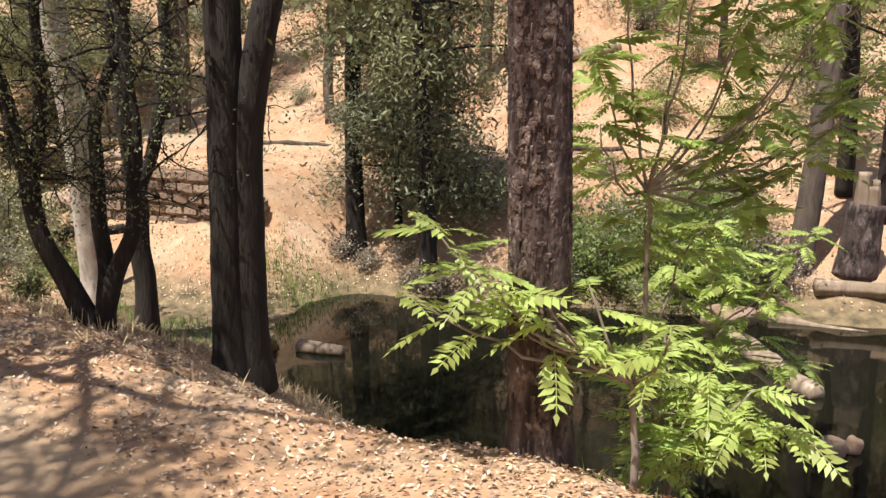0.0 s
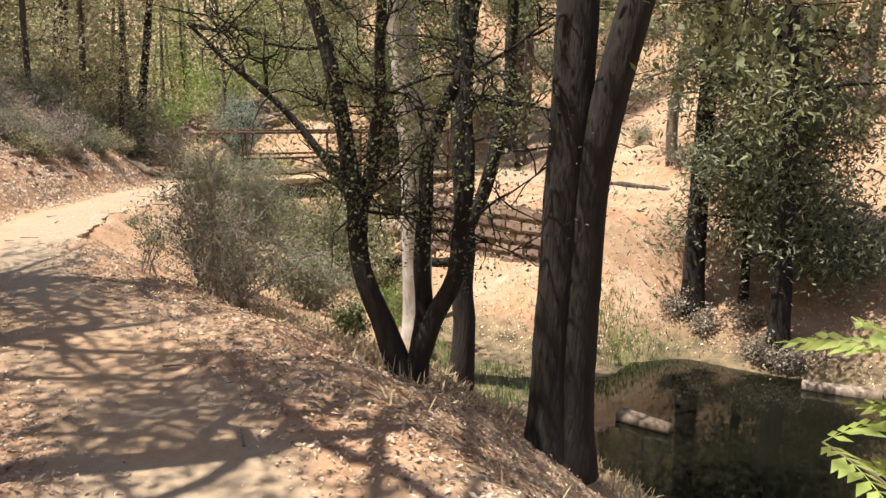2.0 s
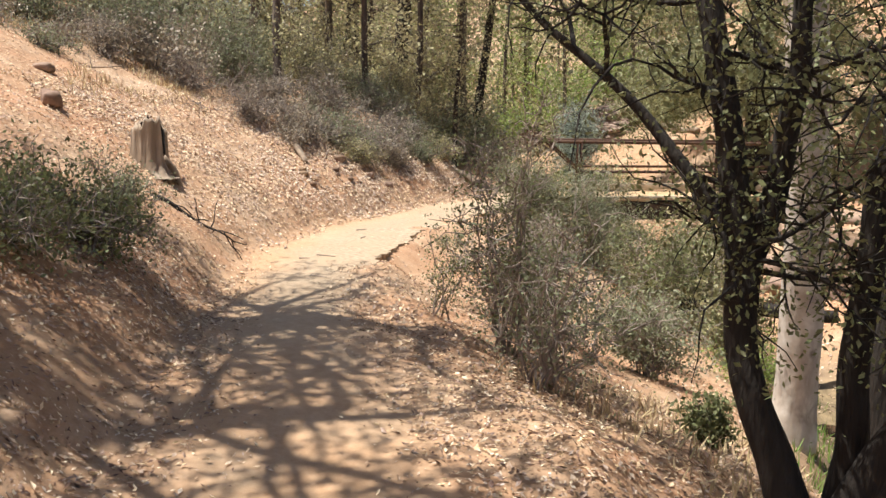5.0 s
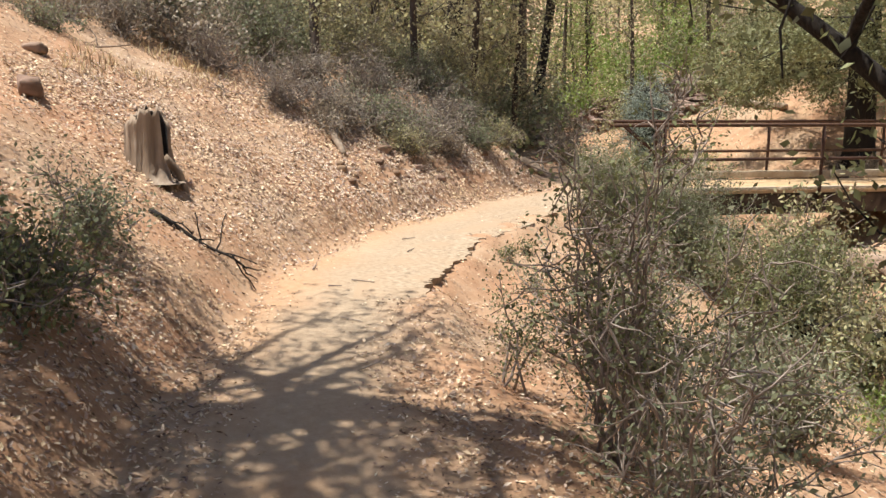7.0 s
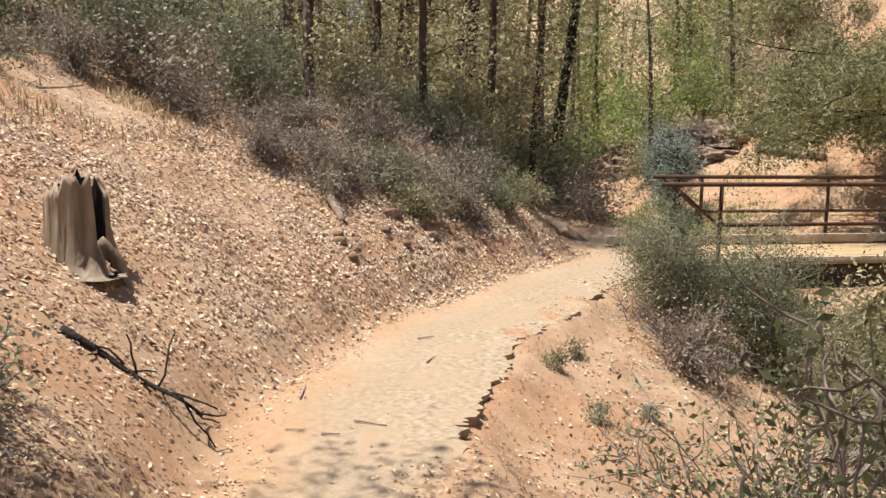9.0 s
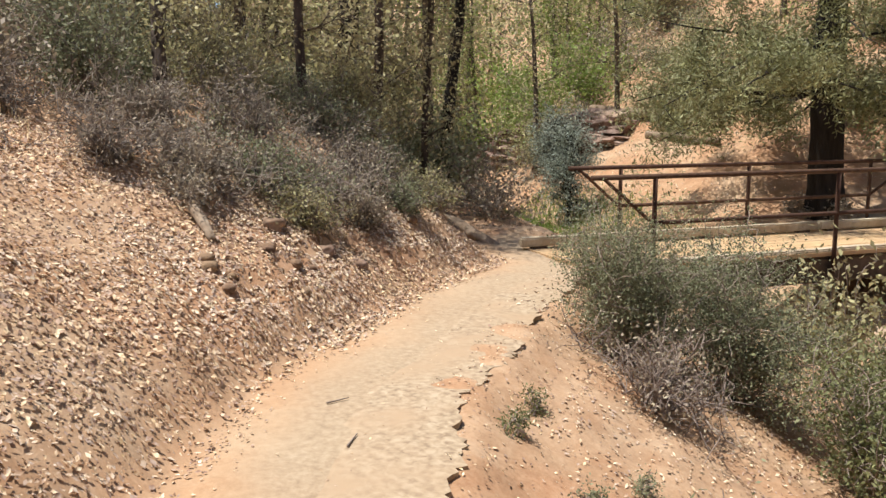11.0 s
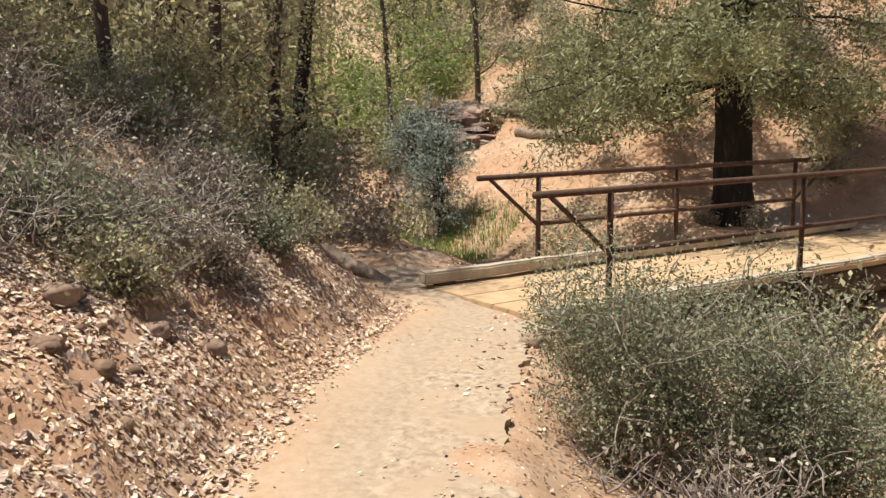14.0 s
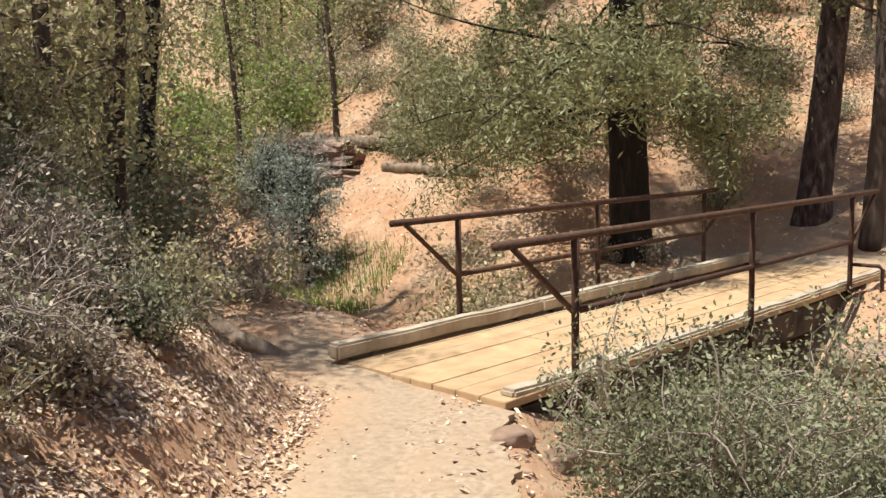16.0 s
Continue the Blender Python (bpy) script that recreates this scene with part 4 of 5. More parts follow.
def build_stump():
    rng = np.random.RandomState(101)
    x, y = -10.1, 7.5
    root = empty("tree_stump", (x, y, ground_at(x, y) - 0.12), "broken hollow grey tree stump on the bank", "stump")
    sides, rows = 48, 14

    def shell(scale, drop):
        vs = []
        for j in range(rows):
            t = j / (rows - 1)
            for i in range(sides):
                a = 2 * math.pi * i / sides
                gap = ((a - 1.0 + math.pi) % (2 * math.pi)) - math.pi
                top = 0.55 + 0.07 * math.sin(2 * a + 2) + 0.03 * math.sin(9 * a) + 0.03 * math.sin(17 * a) - 0.5 * float(smooth(0.85, 0.6, abs(gap))) - drop
                r = (0.19 + 0.13 * math.exp(-t * 4) + 0.012 * math.sin(13 * a) + 0.01 * math.sin(23 * a + 3 * t)) * scale
                r *= 1 + 0.2 * math.exp(-t * 5) * math.sin(3 * a + 1)
                vs.append((r * math.cos(a) * 0.95, r * math.sin(a), max(0.02, top * t)))
        return vs

    ring = [(j * sides + i, j * sides + (i + 1) % sides, (j + 1) * sides + (i + 1) % sides, (j + 1) * sides + i) for j in range(rows - 1) for i in range(sides)]
    n = rows * sides
    g = Geo()
    g.add(shell(1.0, 0) + shell(0.84, 0.01), ring + [((rows - 1) * sides + i, (rows - 1) * sides + (i + 1) % sides, n + (rows - 1) * sides + (i + 1) % sides, n + (rows - 1) * sides + i) for i in range(sides)])
    part("shell", g.mesh("shell", M_grey), root)
    g = Geo()
    g.add(shell(0.82, 0.02), ring)
    # inner shell in near-black: the hollow's shade is put into its colour
    part("hollow", g.mesh("hollow", M_dark), root, "inside of the stump, coloured dark as shade")
    for a in (0.3, 1.1):
        g = Geo()
        line = np.array([(0.1 * math.cos(a), 0.1 * math.sin(a), 0.22), (0.2 * math.cos(a), 0.22 * math.sin(a), 0.1), (0.34 * math.cos(a), 0.34 * math.sin(a), -0.06 - 0.2 * max(0, math.cos(a - 0.6)))])
        tube(g, grown(line, 0.05), np.linspace(0.045, 0.015, len(grown(line, 0.05))), 8)
        part("root", g.mesh("root", M_grey), root)


build_stump()


def on_ground(x, y, up=0.0):
    return (x, y, ground_at(x, y) + up)


log("stick", on_ground(-12.35, 10.28, 0.1), on_ground(-11.85, 10.2, 0.02), 0.05, M_grey, "short pale broken branch on the bank", 111, "stick", 0.03)
log("fallen_branch", on_ground(-9.05, 7.2, 0.02), on_ground(-8.6, 7.75, 0.14), 0.02, M_dark, "dead dark forked branch lying by the trail", 112, "branch", 0.006, 11, bend=1.6)
log("log", (2.75, 12.6, WATER + 0.06), (3.35, 10.7, WATER + 0.03), 0.15, M_grey, "pale weathered log floating in the pond", 113)
log("log", (-0.1, 14.1, WATER + 0.02), (-1.0, 14.0, WATER + 0.04), 0.1, M_grey, "pale log end at the pond shore", 114)
log("log", (-2.6, 11.75, WATER + 0.02), (-2.0, 11.6, WATER + 0.04), 0.1, M_grey, "squared pale log lying in the dark water", 115)
log("log", on_ground(0.7, 23.3, 0.15), on_ground(2.0, 23.7, 0.15), 0.16, M_grey, "pale fallen log on the far slope", 116)
log("log", on_ground(-20.6, 26.4, 0.15), on_ground(-16.6, 24.6, 0.2), 0.16, M_grey, "weathered fallen log on the slope above the creek", 117, branch=3)
log("log", on_ground(-17.4, 24.3, 0.05), on_ground(-15.2, 23.6, 0.1), 0.1, M_grey, "thin weathered log on the slope above the creek", 118)
log("log", on_ground(3.5, 13.6, 0.08), on_ground(6.5, 12.6, 0.08), 0.07, M_grey, "thin pale log along the pond edge", 119)
log("log", on_ground(4.2, 14.0, 0.1), on_ground(7.5, 13.4, 0.1), 0.12, M_grey, "pale log along the pond edge", 120)
stump = log("tree_stump", on_ground(4.85, 14.4, -0.1), on_ground(4.93, 14.4, 0.95), 0.3, M_pine, "tall broken stump with furrowed bark and pale bare top", 121, "stump", 0.24, bend=0.1)
for k, (dx, dy, top, r) in enumerate(((-0.08, -0.05, 1.5, 0.15), (0.08, 0.0, 1.38, 0.14), (0.0, 0.09, 1.25, 0.14), (0.03, -0.1, 1.3, 0.12))):
    part("heartwood", trunk_mesh(np.random.RandomState(140 + k), np.array([(0.08 + dx, dy, z) for z in np.linspace(0.6, top, 6)]), np.linspace(r, r * 0.55, 6), M_grey, 12, 0.12, 0.05), stump, "pale splintered heartwood")
for k, (x, y, r, h, leaf) in enumerate(((2.35, 14.1, 0.8, 1.2, M_green), (3.0, 13.9, 0.7, 1.0, M_green), (3.55, 14.2, 0.6, 0.9, M_dry), (2.8, 14.8, 0.9, 1.5, M_green), (1.5, 14.3, 0.8, 1.1, M_green), (0.8, 14.6, 0.6, 0.8, M_sage))):
    bush("brush", (x, y), r, h, 26, leaf, 6, 0.05, "tangled leafy brush at the pond shore", 540 + k, group="brush at the pond shore", twigs=14, bark=M_brush)
log("log", on_ground(-14.9, 14.75, -0.02), on_ground(-13.3, 14.85, -0.05), 0.1, M_grey, "half-buried weathered log at the end of the bank", 122, r2=0.06)
log("log", (-8.0, 13.5, -1.0), (-6.2, 14.2, -0.85), 0.1, M_dark, "dark fallen limb lying across the creek bank", 123)
for k, (x0, y0, x1, y1) in enumerate(((-6.0, 19.75, -3.4, 19.3), (-3.3, 19.3, -0.7, 19.05), (-0.5, 19.0, 1.8, 18.9))):
    log("log", on_ground(x0, y0, 0.05), on_ground(x1, y1, 0.05), 0.07, M_far, "thin brown log edging the far trail", 124 + k)
log("fallen_branch", (-13.82, 6.93, 1.87), (-13.32, 8.18, 1.99), 0.028, M_grey, "bare dead branch reaching out from the hillside", 128, "branch", 0.008, 7)
for k, (x, y) in enumerate(((-2.5, 15.1), (-2.95, 15.2), (-1.2, 14.5), (-1.6, 14.55), (-12.4, 21.2), (-11.7, 21.3), (-4.3, 20.4), (-1.9, 15.2))):
    bush("brush", (x, y), 0.32, 0.3, 12, M_dry, 3, 0.05, "small tuft of dry brush at a tree foot", 520 + k, 0.06, "brush", "dry brush at the tree feet", joined=True)
for k, (x, y, sx, sy, sz) in enumerate(((2.95, 13.4, 0.4, 0.25, 0.14), (3.05, 9.3, 0.17, 0.12, 0.1), (3.3, 9.4, 0.07, 0.06, 0.09))):
    lumpy("rock", (x, y, WATER), (sx, sy, sz), M_rock, "pale rock standing out of the pond", "rock", 130 + k, 0.2, 30)
for k, (x, y, sx, sy, sz) in enumerate(((-10.75, 6.7, 0.14, 0.1, 0.1), (-12.4, 7.0, 0.12, 0.09, 0.06), (-12.1, 11.4, 0.07, 0.06, 0.05), (-12.0, 11.7, 0.06, 0.05, 0.05),
                                        (-12.3, 11.0, 0.09, 0.1, 0.06), (-9.2, 17.5, 0.6, 0.45, 0.16), (-8.5, 17.1, 0.55, 0.4, 0.14), (-8.1, 16.5, 0.5, 0.4, 0.14), (-8.9, 18.2, 0.6, 0.4, 0.2), (-7.7, 16.9, 0.4, 0.3, 0.16),
                                        (-11.2, 13.85, 0.12, 0.08, 0.06), (-10.95, 14.05, 0.2, 0.08, 0.07))):
    lumpy("rock", on_ground(x, y), (sx, sy, sz), M_rock, "tan weathered sandstone rock", "rock", 140 + k, 0.25, 40 * k)


def rock_outcrop():
    """Broken ledges of rock stepping up the creek bank, the upper ones jutting out."""
    rng = np.random.RandomState(701)
    root = empty("rock_outcrop", (0, 0, 0), "jagged brown rock ledges undercut above the creek", "rock")
    a, b = np.array([-23.4, 25.1]), np.array([-18.4, 24.7])
    out = unit(np.array([0.55, -0.83]))
    n = 13
    for row in range(3):
        for i in range(n):
            t = (i + rng.uniform(0.2, 0.8)) / n
            w, dp, th = rng.uniform(0.35, 0.75), rng.uniform(0.35, 0.6), rng.uniform(0.09, 0.2)
            c = a + (b - a) * t - out * (0.1 + 0.42 * row) + out * rng.uniform(-0.12, 0.3)
            z = ground_at(c[0], c[1]) + (0.0, 0.16, 0.3)[row] + rng.uniform(-0.05, 0.1)
            bm = bmesh.new()
            bmesh.ops.create_cube(bm, size=2)
            bmesh.ops.subdivide_edges(bm, edges=bm.edges[:], cuts=3, use_grid_fill=True)
            off = Vector((i * 2.3, row * 5.1, 1.7))
            for v in bm.verts:
                q = v.co.copy()
                k = 1 + 0.5 * noise.noise(q * 1.1 + off) + 0.22 * noise.noise(q * 3.1 + off)
                v.co = Vector((q.x * w * k, q.y * dp * k, q.z * th * (1 + 0.5 * noise.noise(q * 1.7 - off))))
            me = bpy.data.meshes.new("ledge")
            bm.to_mesh(me)
            bm.free()
            me.materials.append(M_ledge)
            ob = part("ledge", me, root)
            ob.matrix_basis = pose(c[0], c[1], z, rng.uniform(-12, 12), rng.uniform(-10, 10), rng.uniform(-25, 25))


M_ledge = material("dark_ledge_rock", [(0.3, (0.06, 0.04, 0.03)), (0.5, (0.2, 0.14, 0.11)), (0.72, (0.4, 0.31, 0.26))], scale=5, bump=0.9, rough=0.95, second=(2, (0.3, 0.2, 0.16)), vary=0.3, stretch=(1, 1, 3))
rock_outcrop()


def retaining_wall():
    root = empty("retaining_wall", (0, 0, 0), "low dry-laid retaining wall of brown stone blocks", "wall")
    rng = np.random.RandomState(151)
    d = (WALL_B - WALL_A) / np.linalg.norm(WALL_B - WALL_A)
    length = np.linalg.norm(WALL_B - WALL_A)
    shapes = [box_mesh("stone_block", M_rock, (0.4 + 0.03 * (k % 3), 0.28, 0.225), 0.05, 0.05, k * 3.7) for k in range(7)]
    for row in range(5):
        s = 0.18 * (row % 2)
        while s < length:
            p = WALL_A + d * s - np.array([-d[1], d[0]]) * (0.1 - 0.02 * row)
            z = -0.16 - 0.205 * row
            if z > ground_at(*(p - np.array([-d[1], d[0]]) * 0.2)) - 0.25:
                ob = part("stone_block", shapes[rng.randint(7)], root)
                ob.matrix_basis = pose(p[0], p[1], z, rng.uniform(-2, 2), rng.uniform(-2, 2), math.degrees(math.atan2(d[1], d[0])) + rng.uniform(-4, 4))
            s += 0.375 + rng.uniform(-0.03, 0.03)


retaining_wall()


# ---- worn crust along the trail's edge ----
def trail_crust():
    rng = np.random.RandomState(161)
    line = grown([(p[0], p[1], p[2]) for p in [(-7.8, 7.95, 0)] + TRAIL[9:13]], 0.04)
    for _ in range(12):
        line[1:-1] = (line[:-2] + 2 * line[1:-1] + line[2:]) / 4
    t = unit(np.gradient(line[:, :2], axis=0))
    left = np.stack([-t[:, 1], t[:, 0]], 1)
    n = len(line)
    jag = 0.72 + 0.05 * np.cumsum(rng.normal(0, 0.22, n)) * 0.6
    jag = np.clip(jag, 0.6, 0.86) + rng.normal(0, 0.014, n) + np.repeat(rng.uniform(-0.03, 0.03, n), 3)[:n]
    fade = smooth(0, 12, np.arange(n)) * smooth(n, n - 12, np.arange(n))
    g, rows = Geo(), []
    for off, dz in ((0.05, -0.03), (-0.2, 0.004), (-0.45, 0.014), (None, 0.014), (None, -0.14)):
        o = -jag + (0.03 if dz < -0.1 else 0) if off is None else np.full(n, off)
        p = line[:, :2] + left * o[:, None]
        h, _, _ = land(line[:, 0] - left[:, 0] * 0.3, line[:, 1] - left[:, 1] * 0.3)
        rows.append(np.c_[p, h + dz * fade - 0.03 * (1 - fade)])
    v = np.concatenate(rows)
    g.add(v, [(r * n + i, r * n + i + 1, (r + 1) * n + i + 1, (r + 1) * n + i) for r in range(4) for i in range(n - 1)])
    m = material("worn_path_crust", GREY_CRUST, scale=22, bump=0.1, rough=0.95, second=(1.6, (0.37, 0.27, 0.18)), detail=10, bump_scale=60)
    tagged(new("path_crust", g.mesh("path_crust", m, False)), "worn pale trail crust with a jagged broken edge", "path", kind="structure")


trail_crust()


# ---- woods ----
def woods():
    rng = np.random.RandomState(171)
    protos = []
    for k, (h, r, leaf, z0, reach, label) in enumerate(((6.5, 0.075, M_yell, 0.5, 1.3, "slender tree with sparse yellow-green leaves"), (8, 0.1, M_olive, 0.8, 1.6, "slender tree with dull olive leaves"),
                                                       (6, 0.08, M_green, 0.6, 1.3, "young tree with fresh green leaves"), (11, 0.16, M_jun, 3.5, 1.7, "tall pine with a bare lower trunk"))):
        g = np.random.RandomState(180 + k)
        root = empty("tree", (-60, -60 - 8 * k, 0), label + " in the woods", "tree", "trees of the woods")
        pts = bent(g, (0, 0, 0), (0.03, 0.02, 1), h, 12, 0.035)
        part("trunk", trunk_mesh(g, pts, r * (1 - 0.65 * pts[:, 2] / h) + 0.3 * r * np.exp(-pts[:, 2] / 0.3), M_far, 10, 0.06, 0.2), root)
        boughs(root, g, spread_limbs(g, pts, z0, 15, reach, (-0.1, 0.7)), leaf, 13, 0.09, 0.26, M_far, 6, 0.7, limb_r=0.02, joined=True)
        protos.append(root)
    shrubs = []
    for k, (leaf, rad, h, size, label) in enumerate(((M_sage, 0.9, 1.0, 0.06, "grey-green shrub"), (M_olive, 1.0, 1.3, 0.07, "olive green shrub"), (M_green, 1.0, 1.2, 0.07, "fresh green shrub"), (M_dry, 0.9, 0.8, 0.06, "dry brown shrub"))):
        shrubs.append(bush("shrub", (-60 - 5 * k, -60), rad, h, 16, leaf, 9, size * 1.1, label + " on the slope", 190 + k, 0.16, "shrub", "shrubs on the slopes", twigs=5, joined=True))
    spots = [(-23.6, 22.9, 2), (-17.4, 17.4, 1), (-18.2, 15.2, 0), (-18.4, 16.8, 0), (-19.5, 17.5, 0), (-18.6, 14.4, 1), (-19.8, 15.6, 0), (-20.5, 16.2, 1), (-21.5, 18.0, 0), (-18.5, 12.4, 1), (-20, 13.4, 0),
             (-22, 14.5, 0), (-23.5, 17, 1), (-18.4, 10.2, 0), (-20.4, 11.2, 1), (-19.5, 8.5, 0), (-21.5, 9.6, 1), (-24, 19, 2), (-22.5, 20.2, 2), (-20.8, 19.4, 2), (-25, 15, 0), (-23, 11.5, 0), (-22.8, 12.8, 0), (-25, 12.6, 1), (-21.0, 14.4, 0), (-23, 16.0, 0)]
    for i in range(52):
        a, rr = rng.uniform(-0.55, 1.45), rng.uniform(24, 44)
        spots.append((-5 - rr * math.sin(a), 5 + rr * math.cos(a), rng.choice([0, 0, 1, 1, 2])))
    first = True
    used = set()
    spots += [(-24.5, 29.5, 2), (-27, 28.4, 2), (-22.6, 30.6, 2), (-26, 31.4, 2), (-7.6, 25.6, 1), (-5.2, 26.4, 3), (-2.6, 26.0, 1), (0.6, 26.5, 1), (2.6, 25.0, 1), (4.4, 23.4, 1), (6.0, 22.0, 1), (3.4, 27.5, 3), (7.4, 24, 2), (5.6, 19.6, 2), (-9.4, 28, 1)]
    for x, y, k in spots:
        z = ground_at(x, y)
        c, _ = along(CREEK, np.array([x]), np.array([y]))
        if abs(c[0]) < 1.2:
            continue
        m = pose(x, y, z - 0.08, rng.uniform(-3, 3), rng.uniform(-3, 3), rng.uniform(0, 360))
        if k not in used:
            used.add(k)
            protos[k].matrix_basis = m
        else:
            copy_thing(protos[k], m)
    spots = [(-21, 24.6, 2), (-22.5, 25.6, 2), (-16.6, 17.6, 3), (-14.7, 16.3, 3), (-16.9, 25.6, 1),
             (-14.6, 24.6, 1), (-12.8, 25, 0), (-11.4, 25.2, 1), (-14.6, 25.4, 1), (-16.4, 26.4, 0), (-18, 27.4, 1), (-20, 28.6, 0), (-13.4, 27, 1), (-10.4, 27, 0),
             (-14.8, 9.2, 3), (-15.6, 11.2, 0), (-15.2, 12.6, 0), (-16.2, 12.0, 1), (-16.0, 14.6, 0), (-17.6, 14.0, 1), (-17.2, 9.6, 0), (-18.6, 12, 0), (-19, 15.6, 0), (-15.6, 7.6, 0), (-14.6, 6.6, 3), (-16.6, 5.2, 0),
             (-0.6, 16.2, 0), (0.4, 19.9, 1), (-7.4, 23.4, 1), (-5.8, 22.4, 0), (-3.2, 21.4, 0), (0.9, 14.6, 2), (1.8, 15.0, 0), (2.6, 14.7, 2), (3.2, 15.4, 0), (1.4, 17.0, 3), (2.8, 21.0, 1), (4.2, 20.0, 2), (5.4, 18.6, 1), (6.6, 17.2, 2),
             (-4.6, 13.2, 1), (-7.4, 13.6, 1), (-6.4, 12.9, 2), (-9.6, 16.2, 1), (-13.2, 18.3, 1), (-1.2, 22.2, 1), (3.8, 23.4, 1), (6, 21, 0)]
    for i in range(95):
        a, rr = rng.uniform(-0.7, 1.4), rng.uniform(20, 46)
        spots.append((-6 - rr * math.sin(a), 6 + rr * math.cos(a), rng.choice([0, 1, 1, 0, 3, 2])))
    for i in range(34):
        spots.append((rng.uniform(-22, -7.5), rng.uniform(23.5, 33), rng.choice([0, 1, 3])))
    spots += [(-23, 26.5, 2), (-24.5, 27.5, 2), (-22, 28, 2), (-25.5, 29, 2), (-21.5, 26.9, 2), (-26, 26.2, 2), (-24, 25.2, 2), (-27, 27.4, 0)]
    thicket = [(rng.uniform(-27, -15.2), rng.uniform(6.5, 21.5), rng.choice([0, 1, 0, 3, 4])) for _ in range(60)]
    spots += [(x, y, k if k < 4 else 0) for x, y, k in thicket if y < 15.6 - 0.55 * (x + 14)]
    used = set()
    for x, y, k in spots:
        c, _ = along(CREEK, np.array([x]), np.array([y]))
        z = ground_at(x, y)
        if z < WATER + 0.05:
            continue
        s = rng.uniform(1.0, 1.9) if (x < -16 and (x, y, k) in thicket) or (x < -21 and y > 25) else rng.uniform(0.45, 1.1) if math.hypot(x + 12, y - 18) < 14 else rng.uniform(0.7, 1.25)
        m = pose(x, y, z - 0.05, 0, 0, rng.uniform(0, 360))
        if k not in used:
            used.add(k)
            shrubs[k].matrix_basis = m
        else:
            ob = copy_thing(shrubs[k], m)
            ob.scale = (s, s, s)
    # the woods beyond, too far to tell tree from tree
    centres = []
    g = Geo()
    for i in range(800):
        a, rr = rng.uniform(-0.9, 1.9), 36 + 70 * rng.rand() ** 1.4
        x, y = -6 - rr * math.sin(a), 8 + rr * math.cos(a)
        z = ground_at(x, y)
        h = rng.uniform(4, 9)
        if i % 4 == 0:
            tube(g, [(x, y, z - 0.3), (x + rng.normal(0, 0.25), y, z + h * 0.5), (x + rng.normal(0, 0.5), y, z + h)], [0.12, 0.08, 0.03], 5, cap=False)
        for k in range(12):
            centres.append((x + rng.normal(0, 1.1), y + rng.normal(0, 1.1), z + h * rng.uniform(0.0, 1)))
    stuff(tagged(new("distant_tree_trunks", g.mesh("distant_tree_trunks", M_far)), "brown trunks of the distant woods on the hills", "woods"))
    c = np.array(centres)
    for k, (mat, lab) in enumerate(((M_olive, "olive green"), (M_yell, "yellow-green"), (M_oak, "dull green"))):
        stuff(tagged(new("distant_foliage", quads_mesh("distant_foliage", leaves(rng, c[k::3], 14, 0.5, 0.32, 0.6), mat)), lab + " foliage of the distant woods on the hills", "woods"))


woods()


def bank_top_trees():
    for k, (x, y, h, r, lean, leaf) in enumerate(((-14.7, 11.2, 6, 0.075, (-0.12, 0.05), M_olive), (-14.9, 13.1, 7, 0.06, (-0.06, 0.0), M_yell), (-16.3, 14.7, 9, 0.17, (0.0, 0.0), M_jun),
                                                  (-15.4, 14.5, 6.5, 0.07, (0.1, 0.06), M_yell), (-16.2, 16.2, 7, 0.06, (0.0, 0.0), M_yell), (-17.3, 17.7, 7, 0.12, (0, 0), M_yell))):
        g = np.random.RandomState(300 + k)
        root = rooted("tree", (x, y), "slender brown tree with sparse small leaves above the bank", group="trees above the bank")
        pts = bent(g, (0, 0, 0), (*lean, 1), h, 12, 0.03)
        part("trunk", trunk_mesh(g, pts, r * (1 - 0.5 * pts[:, 2] / h) + 0.3 * r * np.exp(-pts[:, 2] / 0.3), M_far if r < 0.1 else M_dark, 14, 0.06, 0.1), root)
        boughs(root, g, spread_limbs(g, pts, 1.0 if r < 0.1 else 3.0, 14, 1.1, (-0.1, 0.7)), leaf, 15, 0.065, 0.2, M_far, 8, 0.55, limb_r=0.016)


bank_top_trees()


# ---- clods at the foot of the cut bank, twigs on the trail ----
for k in range(26):
    rng = np.random.RandomState(400 + k)
    t = rng.uniform(0, 1)
    x, y = -11.1 - 1.6 * t + rng.normal(0, 0.1), 9.9 + 3.4 * t + rng.normal(0, 0.15)
    sz = rng.uniform(0.025, 0.055)
    lumpy("clod", on_ground(x - 0.25, y), (sz * 1.3, sz, sz * 0.8), M_clod, "dark crumbling clod of earth on the cut bank", "clod", 420 + k, 0.42, rng.uniform(0, 360), rough=2)
for k, (x, y, a, ln) in enumerate(((-8.6, 8.6, 0.6, 0.2), (-8.5, 8.35, 1.0, 0.1), (-9.4, 9.6, 2.2, 0.16), (-7.6, 8.0, 0.3, 0.18), (-9.1, 8.5, 2.6, 0.3), (-10.0, 9.9, 1.4, 0.14), (-6.6, 7.6, 2.0, 0.2), (-3.6, 6.2, 0.4, 0.25), (-2.4, 5.6, 2.4, 0.2))):
    log("twig", on_ground(x, y, 0.012), on_ground(x + ln * math.cos(a), y + ln * math.sin(a), 0.014), 0.006, M_twig, "thin dry twig lying on the trail", 440 + k, "twig", 0.003)


